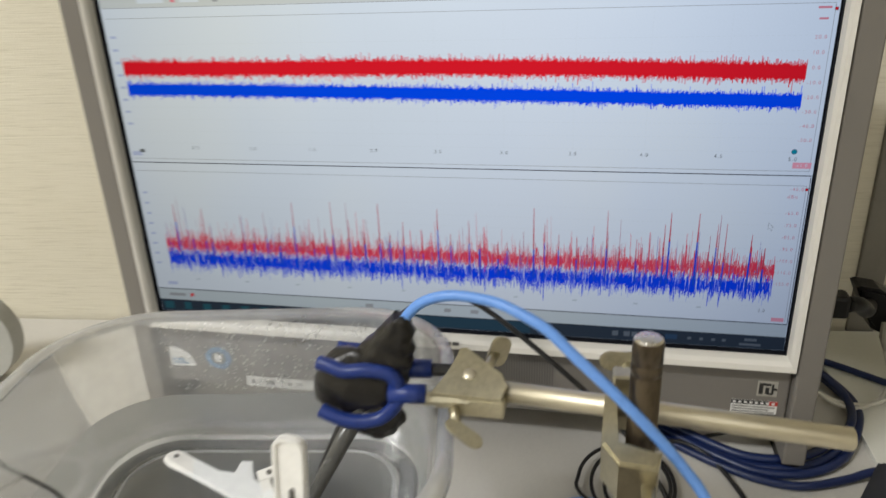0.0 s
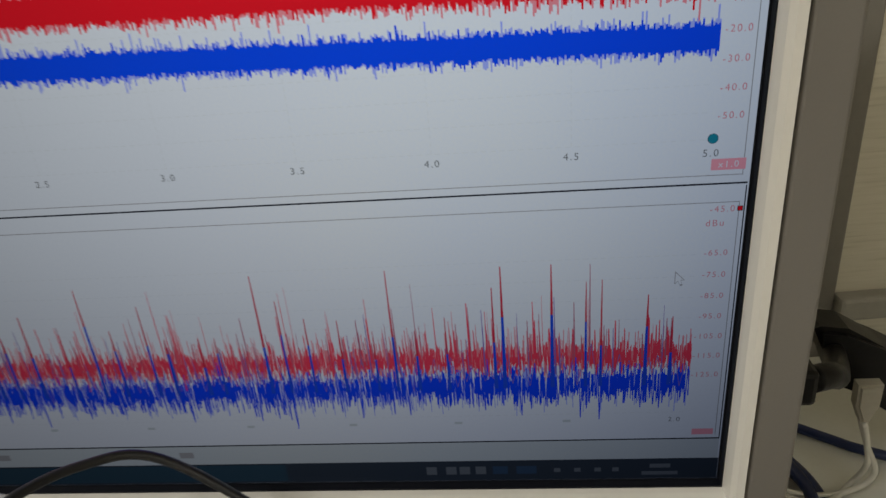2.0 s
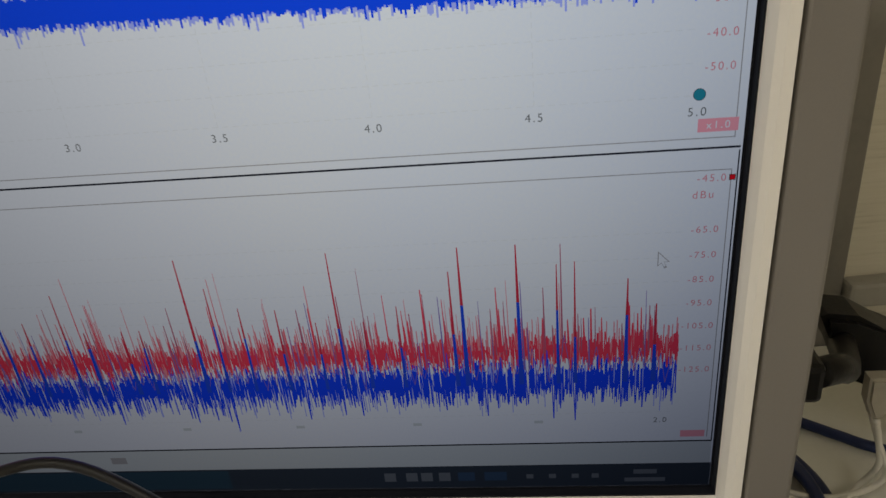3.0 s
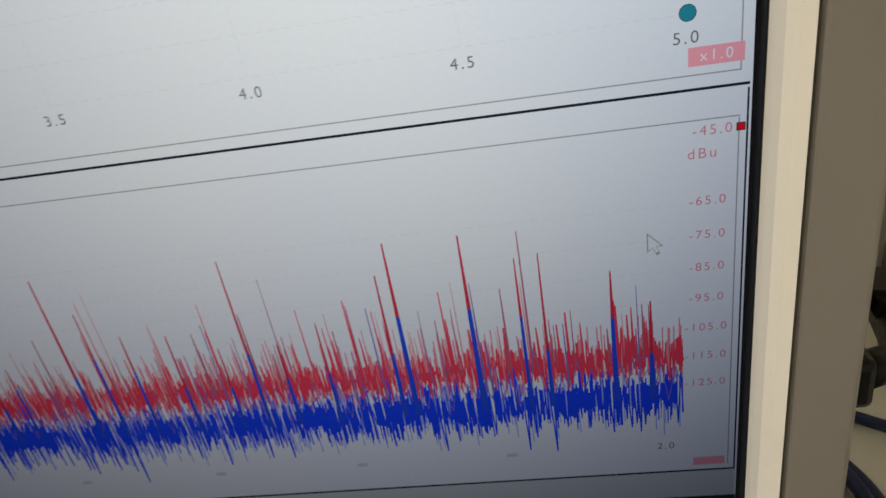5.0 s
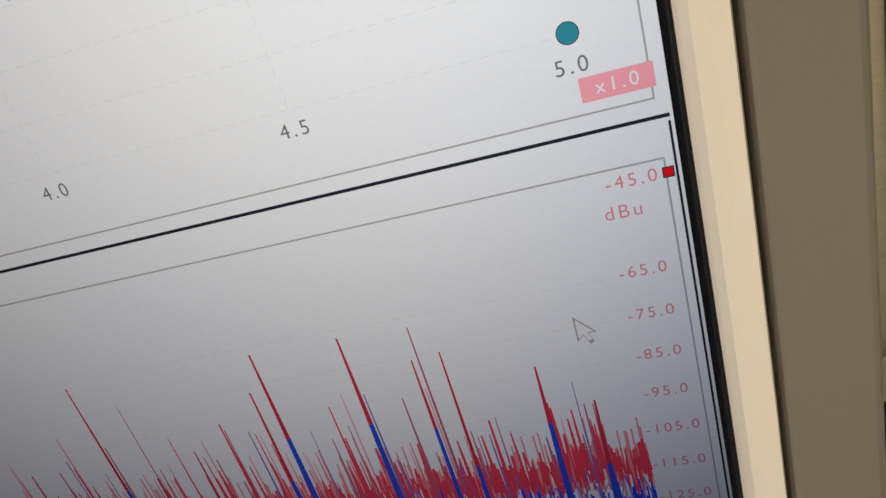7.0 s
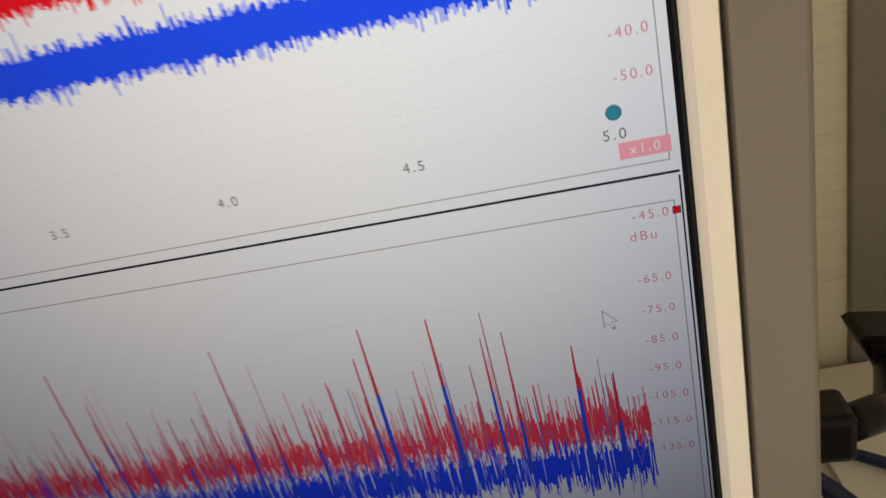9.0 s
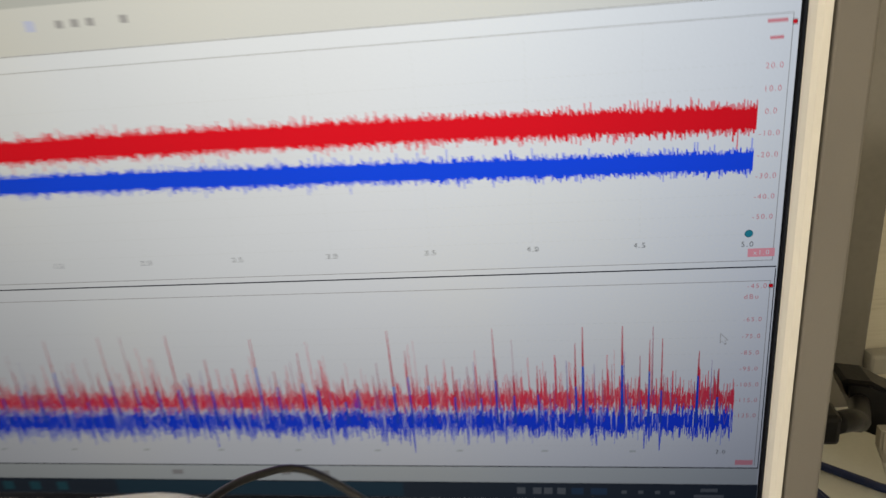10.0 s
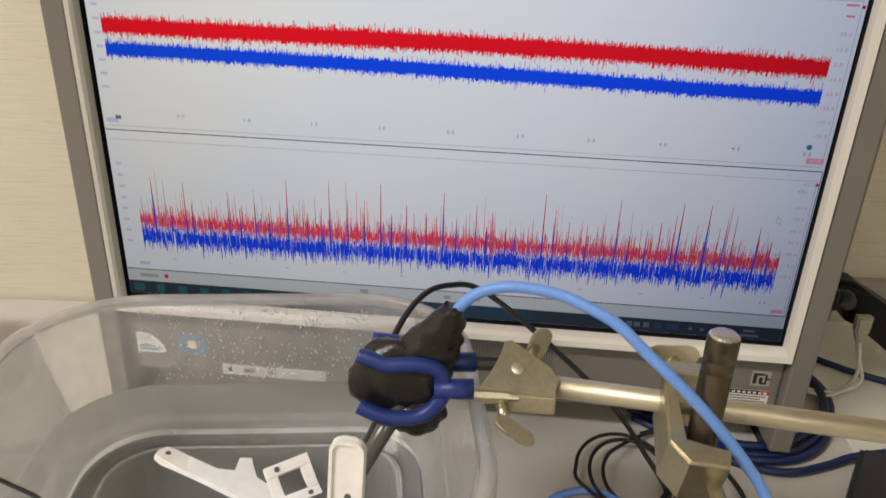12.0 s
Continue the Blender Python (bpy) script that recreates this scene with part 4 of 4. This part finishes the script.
def clamp():
    base = thing("clamp", tuple(BAR_A), "nickel-plated laboratory clamp with blue vinyl grips", "clamp")
    bar = bmesh.new()
    tube(bar, [BAR_A - (BAR_B - BAR_A) * 0.10, BAR_A.lerp(BAR_B, 0.5), BAR_B - Vector((0.0008, 0, 0)), BAR_B], lambda f: 0.0052 if f < 0.99 else 0.0044, 24)
    part("bar", bar, "bar", base, smooth=True)
    # head: folded plate body with a sloping top
    head_m = pose(0.2845, -0.1690, 0.0685, 28, 2, -4)
    top = [(-0.0165, -0.0125), (0.0185, -0.0105), (0.0200, -0.0020), (0.0160, 0.0040), (-0.0040, 0.0160), (-0.0075, 0.0150), (-0.0082, 0.0060), (-0.0110, -0.0010)]
    part("head", slab(bmesh.new(), top, 0.0022, 0.0006, head_m), "plate", base)
    body = bmesh.new()
    box(body, 0.2805, 0.3035, -0.1790, -0.1610, 0.0525, 0.0632, 0.0014)
    part("head_body", body, "plate", base)
    body = bmesh.new()
    box(body, 0.2682, 0.2805, -0.1788, -0.1740, 0.0560, 0.0632, 0.0010)
    part("head_lip", body, "plate", base)
    rivet = bmesh.new()
    bmesh.ops.create_uvsphere(rivet, u_segments=16, v_segments=8, radius=1, matrix=head_m @ pose(0.0005, 0.0010, 0.0022) @ Matrix.Diagonal((0.0034, 0.0034, 0.0010, 1)))
    part("rivet", rivet, "bar", base, smooth=True)
    for z, y in ((0.0605, -0.1775), (0.0680, -0.1630)):
        arm = bmesh.new()
        tube(arm, [(0.2520, y - 0.001, z + 0.0005), (0.2660, y, z), (0.2860, y + 0.002, z - 0.0005)], 0.0040, 8, 0.85)
        part("arm", arm, "plate" if y < -0.17 else "tape", base)
    lower = bmesh.new()
    tube(lower, [(0.2780, -0.1780, 0.0570), (0.2810, -0.1840, 0.0505)], 0.0026, 12)
    part("screw", lower, "plate", base, smooth=True)
    part("wing", wing_plate(pose(0.2850, -0.1880, 0.0490, 22, 20, -22), 0.021, 0.0105), "plate", base)
    upper = bmesh.new()
    tube(upper, [(0.2900, -0.1600, 0.0640), (0.2945, -0.1400, 0.0665)], 0.0026, 12)
    part("screw", upper, "plate", base, smooth=True)
    part("wing", wing_plate(pose(0.2955, -0.1400, 0.0680, 82, -68, 30), 0.0175, 0.0155), "plate", base)
    # U-shaped vinyl grips, upper and lower finger of each side
    grip_hi = smooth_line([(0.2120, -0.1805, 0.0782), (0.2185, -0.1815, 0.0772), (0.2260, -0.1825, 0.0755), (0.2370, -0.1815, 0.0765), (0.2470, -0.1800, 0.0745), (0.2515, -0.1795, 0.0670),
                           (0.2505, -0.1810, 0.0590), (0.2440, -0.1830, 0.0515), (0.2350, -0.1850, 0.0490), (0.2250, -0.1860, 0.0495), (0.2170, -0.1860, 0.0522), (0.2125, -0.1855, 0.0540)], 6)
    g = bmesh.new()
    tube(g, grip_hi, 0.0037, 14)
    part("grip", g, "blue_grip", base, "blue vinyl-dipped finger", smooth=True)
    for z, y in ((0.0640, -0.1810), (0.0690, -0.1660)):
        st = bmesh.new()
        tube(st, [(0.2470, y, z), (0.2570, y + 0.001, z), (0.2650, y + 0.002, z)], 0.0048, 14)
        part("grip_sleeve", st, "blue_grip", base, smooth=True)
    back = bmesh.new()
    tube(back, smooth_line([(0.2150, -0.1620, 0.0760), (0.2300, -0.1590, 0.0730), (0.2480, -0.1610, 0.0690)], 6), 0.0036, 12)
    part("grip", back, "blue_grip", base, smooth=True)


def lumpy(bm, centre, size, seed, amount=0.12):
    start = len(bm.verts)
    made = bmesh.ops.create_icosphere(bm, subdivisions=4, radius=1.0)["verts"]
    for v in made:
        n = noise.noise(v.co * 1.9 + Vector((seed, seed * 2, 0))) * amount + noise.noise(v.co * 6 + Vector((0, seed, seed))) * amount * 0.35
        v.co = Vector((v.co.x * size[0], v.co.y * size[1], v.co.z * size[2])) * (1 + n) + Vector(centre)


def sensor():
    """The taped-up probe that the clamp holds, with its cable and shaft."""
    base = thing("probe", (0.232, -0.172, 0.066), "probe wrapped in black tape, held in the blue clamp", "probe")
    bm = bmesh.new()
    lumpy(bm, (0.2290, -0.1720, 0.0622), (0.0240, 0.0120, 0.0205), 2.0)
    lumpy(bm, (0.2380, -0.1765, 0.0470), (0.0150, 0.0085, 0.0120), 7.0, 0.2)
    part("taped_body", bm, "tape", base, smooth=True)
    neck = bmesh.new()
    rings = []
    for k in range(19):
        f = k / 18
        left, right = 0.2080 + 0.0415 * f ** 0.85, 0.2535 + 0.0055 * math.sin(2.2 * f)
        wide, deep, z = (right - left) / 2, 0.0120 - 0.0062 * f, 0.0640 + 0.0395 * f
        ring = []
        for j in range(28):
            a = 2 * math.pi * j / 28
            fold = 1 + 0.10 * noise.noise(Vector((3 * math.cos(a), 3 * math.sin(a) + 5 * f, 7 * f))) + 0.05 * math.sin(26 * f + 2 * a)
            ring.append(neck.verts.new(((left + right) / 2 + wide * fold * math.cos(a), -0.1690 - 0.0050 * f + deep * fold * math.sin(a), z + 0.0012 * math.sin(3 * a))))
        rings.append(ring)
    for a, b in zip(rings, rings[1:]):
        bridge(neck, a, b)
    neck.faces.new(rings[0][::-1])
    neck.faces.new(rings[-1])
    part("taped_neck", neck, "tape", base, smooth=True)
    shaft = bmesh.new()
    tube(shaft, [(0.2310, -0.1780, 0.0530), (0.2190, -0.1870, 0.0300), (0.2000, -0.2000, -0.0050)], lambda f: 0.0050 - 0.0015 * f, 14)
    part("shaft", shaft, "grey_probe", base, "dark grey glossy shaft", smooth=True)
    cable = bmesh.new()
    tube(cable, smooth_line([(0.2535, -0.1735, 0.0970), (0.2570, -0.1735, 0.1040), (0.2640, -0.1740, 0.1110), (0.2740, -0.1750, 0.1155), (0.2850, -0.1765, 0.1170), (0.3000, -0.1800, 0.1165),
                             (0.3120, -0.1850, 0.1140), (0.3240, -0.1900, 0.1095), (0.3370, -0.1950, 0.0995), (0.3490, -0.1985, 0.0900), (0.3610, -0.2005, 0.0790), (0.3740, -0.2015, 0.0650),
                             (0.3840, -0.2020, 0.0530), (0.3950, -0.2030, 0.0370), (0.4080, -0.2060, 0.0050), (0.4190, -0.2100, -0.0500), (0.4150, -0.1850, -0.0900), (0.3920, -0.1150, -0.0965), (0.3680, -0.0680, -0.0968),
                             (0.3470, -0.0590, -0.0968), (0.3240, -0.0680, -0.0968), (0.3060, -0.0950, -0.0968), (0.3020, -0.1400, -0.0968)], 8), 0.0026, 14)
    part("cable", cable, "blue_cable", base, "light blue rubber cable", smooth=True)
    wire = bmesh.new()
    tube(wire, smooth_line([(0.2230, -0.1760, 0.0500), (0.2145, -0.1870, 0.0300), (0.2040, -0.1950, 0.0050), (0.1930, -0.2050, -0.0200)], 6), 0.0016, 8)
    part("wire", wire, "black_cable", base, "thin black wire", smooth=True)


def loose_cable(name, label, points, r, mat, steps=8):
    bm = bmesh.new()
    tube(bm, smooth_line(points, steps), r, 10)
    ob = part(name, bm, mat, None, smooth=True)
    return tagged(ob, label, "cable")


def cables():
    d = DESK - S
    loose_cable("black_cable", "thin black cable arching from the probe over the tub", [(0.2111, -0.1640, 0.0360), (0.2182, -0.1063, 0.0485), (0.2278, -0.0635, 0.0493), (0.2420, -0.0371, 0.0442), (0.2640, -0.0245, 0.0355),
                (0.3065, -0.0270, 0.0042), (0.3600, -0.0300, -0.0450), (0.387, -0.036, -0.080), (0.402, -0.055, d + 0.003), (0.400, -0.100, d + 0.003)], 0.0019, "black_cable")
    pts = [(0.452, 0.034, d + 0.004), (0.424, 0.022, d + 0.004), (0.392, 0.004, d + 0.006)]
    for k in range(32):
        turn = k / 14.0
        a = 2.2 + 2 * math.pi * turn
        r = 0.021 + 0.0062 * turn
        pts.append((0.380 - 0.003 * turn + r * math.cos(a), -0.044 + 0.002 * turn + 1.15 * r * math.sin(a), d + 0.003 + 0.0006 * turn + (0.006 - 0.0015 * turn) * (1 + math.sin(a))))
    pts += [(0.376, -0.088, d + 0.004), (0.392, -0.108, d + 0.003), (0.402, -0.150, d + 0.003)]
    loose_cable("coiled_black_cable", "loose loops of thin black cable on the desk", pts, 0.0014, "black_cable", 4)
    loose_cable("black_cable", "thin black cable curving over the desk", [(0.392, 0.006, d + 0.006), (0.412, 0.012, d + 0.008), (0.432, 0.002, d + 0.006), (0.447, -0.022, d + 0.003), (0.455, -0.055, d + 0.002), (0.445, -0.110, d + 0.002)], 0.0017, "black_cable")
    # a bundle of three navy strands that bends round the computer's foot
    for k, (dx, dy, dz) in enumerate(((0.0, 0.0, 0.004), (0.004, -0.006, 0.004), (-0.003, 0.004, 0.009))):
        loose_cable("navy_cable", "bundled dark navy cable bent round the computer's foot", [(0.385 + dx, 0.048 + dy, d + dz), (0.415 + dx, 0.026 + dy, d + dz), (0.438 + dx, 0.009 + dy, d + dz), (0.465 + dx, -0.004 + dy, d + dz),
                    (0.499 + dx, 0.000 + dy, d + dz), (0.528 + dx, 0.022 + dy, d + dz), (0.549 + dx, 0.054 - dy * 0.3, d + dz), (0.556 + dx, 0.086, d + dz), (0.546 + dx, 0.112, d + dz + 0.004), (0.525 + dx, 0.135, d + dz + 0.008), (0.49, 0.150 + dy, d + dz + 0.004)], 0.0034, "navy_cable")
    loose_cable("navy_cable", "dark navy cable lying on the desk", [(0.390, 0.030, d + 0.004), (0.413, 0.012, d + 0.004), (0.440, -0.006, d + 0.004), (0.469, -0.019, d + 0.004), (0.496, -0.021, d + 0.004), (0.527, -0.009, d + 0.004), (0.550, 0.000, d + 0.007), (0.600, 0.012, d + 0.008), (0.70, 0.03, d + 0.008)], 0.0032, "navy_cable")
    loose_cable("navy_cable", "dark navy cable behind the computer", [(0.500, 0.168, d + 0.006), (0.530, 0.160, d + 0.008), (0.557, 0.145, d + 0.008), (0.581, 0.128, d + 0.008), (0.600, 0.116, d + 0.008), (0.66, 0.090, d + 0.008), (0.76, 0.07, d + 0.008)], 0.0030, "navy_cable")
    for off in (0.0, 0.005):
        loose_cable("white_cable", "thin white cable drooping onto the desk", [(0.571, 0.084 - off, -0.040), (0.577, 0.083, -0.058), (0.585 - off, 0.085, -0.078 + off), (0.578, 0.086 + off, d + 0.010), (0.560, 0.084 - off, d + 0.007), (0.543, 0.086 - off, d + 0.008), (0.531, 0.090, d + 0.012)], 0.0016, "white_cable")


def right_side():
    d = DESK - S
    sheet = bmesh.new()
    slab(sheet, [(0.5555, -0.25), (1.0, -0.25), (1.0, 0.257), (0.5500, 0.214), (0.5530, 0.06)], 0.0035, 0.0006, pose(0, 0, d + 0.0005))
    ob = part("board", sheet, "board")
    tagged(ob, "thin white board lying on the desk", "board")
    plug = thing("power_plug", (0.515, 0.035, 0.0), "black plug with a thick moulded cable at the computer's side", "plug")
    b = bmesh.new()
    box(b, 0.4978, 0.5200, 0.026, 0.042, 0.0130, 0.0300, 0.0025)
    part("connector", b, "black_plastic", plug)
    b = bmesh.new()
    tube(b, smooth_line([(0.5200, 0.0340, 0.0215), (0.5300, 0.0400, 0.0190), (0.5420, 0.0580, 0.0060), (0.5580, 0.0960, -0.0080)], 5), 0.0058, 12)
    part("connector_neck", b, "black_plastic", plug, smooth=True)
    b = bmesh.new()
    shape = [(0.5380, 0.0190), (0.5410, 0.0205), (0.5550, 0.0185), (0.5750, 0.0060), (0.6000, -0.0080), (0.6700, -0.0450), (0.6700, -0.0960), (0.6400, -0.0800), (0.6000, -0.0460), (0.5840, -0.0340), (0.5700, -0.0200), (0.5540, -0.0160), (0.5480, -0.0020), (0.5430, 0.0080)]
    slab(b, [(x, z) for x, z in shape], 0.024, 0.003, pose(0.0085, 0.117, -0.0125, 90, 0, 0))
    part("adapter_body", b, "black_plastic", plug)
    w = bmesh.new()
    slab(w, [(0.5650, -0.0170), (0.5770, -0.0170), (0.5768, -0.0300), (0.5735, -0.0400), (0.5695, -0.0400), (0.5655, -0.0300)], 0.0085, 0.0014, pose(0, 0.0870, 0, 90, 0, 0))
    ob = part("white_connector", w, "beige")
    tagged(ob, "beige plastic connector hanging on thin cables", "connector")
    b = bmesh.new()
    slab(b, [(0.540, -0.018), (0.495, -0.095), (0.600, -0.150), (0.660, -0.050)], 0.026, 0.003, pose(0, 0, d + 0.0045))
    ob = part("dark_box", b, "dark_box")
    tagged(ob, "small dark navy box on the desk", "box")


def left_side():
    d = DESK - S
    b = bmesh.new()
    slab(b, rounded(0.092, 0.092, 0.045, 14), 0.020, 0.004, pose(-0.227, 0.03, d + 0.0465, 90, 0, 12))
    ob = part("grey_lid", b, "grey_lid")
    tagged(ob, "round grey plastic lid standing on the desk", "lid")
    loose_cable("brown_wire", "thin dark wire over the tub's edge", [(-0.075, -0.150, 0.012), (-0.035, -0.165, 0.001), (-0.005, -0.176, -0.014), (0.022, -0.183, -0.017), (0.050, -0.192, -0.022), (0.070, -0.215, -0.034)], 0.0012, "black_cable")


def white_parts():
    """Moulded white plastic bits standing in the tub."""
    a = thing("white_spatula", (0.221, -0.240, -0.08), "flat white plastic strip with a slot, standing in the tub", "strip")
    m = pose(0.2170, -0.2400, 0.0170, 84, 2, -3)
    part("blade", slab(bmesh.new(), rounded(0.0140, 0.118, 0.0045, 6), 0.0035, 0.0005, m), "white_part", a)
    edge = bmesh.new()
    outer, inner = rounded(0.0140, 0.118, 0.0045, 6), rounded(0.0112, 0.1150, 0.0032, 6)
    lips = [[edge.verts.new(m @ Vector((x, y, z))) for x, y in line] for line, z in ((outer, 0.0033), (outer, 0.0048), (inner, 0.0048), (inner, 0.0033))]
    for k, ring in enumerate(lips):
        bridge(edge, ring, lips[(k + 1) % 4])
    part("raised_edge", edge, "white_part", a)
    part("slot", slab(bmesh.new(), rounded(0.0026, 0.030, 0.0012, 4, 0.001, 0.020), 0.0004, 0, m @ pose(0, 0, 0.0036)), "slot", a)
    b = thing("white_bracket", (0.12, -0.15, FLOOR_Z), "white forked plastic bracket leaning in the tub", "bracket")
    m = pose(0.0895, -0.140, -0.031, 10, 10, 74)
    arm = [(-0.007, 0.0), (-0.0055, 0.006), (0, 0.008), (0.0055, 0.006), (0.007, 0.0), (0.0052, -0.030), (0.010, -0.040), (0.022, -0.034), (0.026, -0.040), (0.012, -0.052), (0.010, -0.075), (-0.008, -0.075), (-0.006, -0.050), (-0.0055, -0.030)]
    part("fork", slab(bmesh.new(), arm, 0.0045, 0.0010, m), "white_part", b)
    part("hole", slab(bmesh.new(), rounded(0.003, 0.003, 0.0014, 4, 0, 0.001), 0.0004, 0, m @ pose(0, 0, 0.0046)), "slot", b)
    c = thing("white_plate", (0.155, -0.165, FLOOR_Z), "small white plastic plate with a square window", "plate")
    m = pose(0.166, -0.149, -0.031, 38, -6, 34)
    bm = bmesh.new()
    for x0, x1, y0, y1 in ((-0.013, 0.013, 0.0065, 0.013), (-0.013, 0.013, -0.013, -0.0065), (-0.013, -0.0065, -0.0064, 0.0064), (0.0065, 0.013, -0.0064, 0.0064)):
        box(bm, x0, x1, y0, y1, 0, 0.004, 0.0006)
    bmesh.ops.transform(bm, matrix=m, verts=bm.verts)
    part("window_plate", bm, "white_part", c)
    for x, y in ((-0.006, 0.0098), (0.007, -0.0098)):
        part("hole", slab(bmesh.new(), rounded(0.003, 0.003, 0.0014, 4, x, y), 0.0004, 0, m @ pose(0, 0, 0.0042)), "slot", c)


room()
ceiling_lights()
desk()
computer()
tub()
clamp_stand()
clamp()
sensor()
cables()
right_side()
left_side()
white_parts()
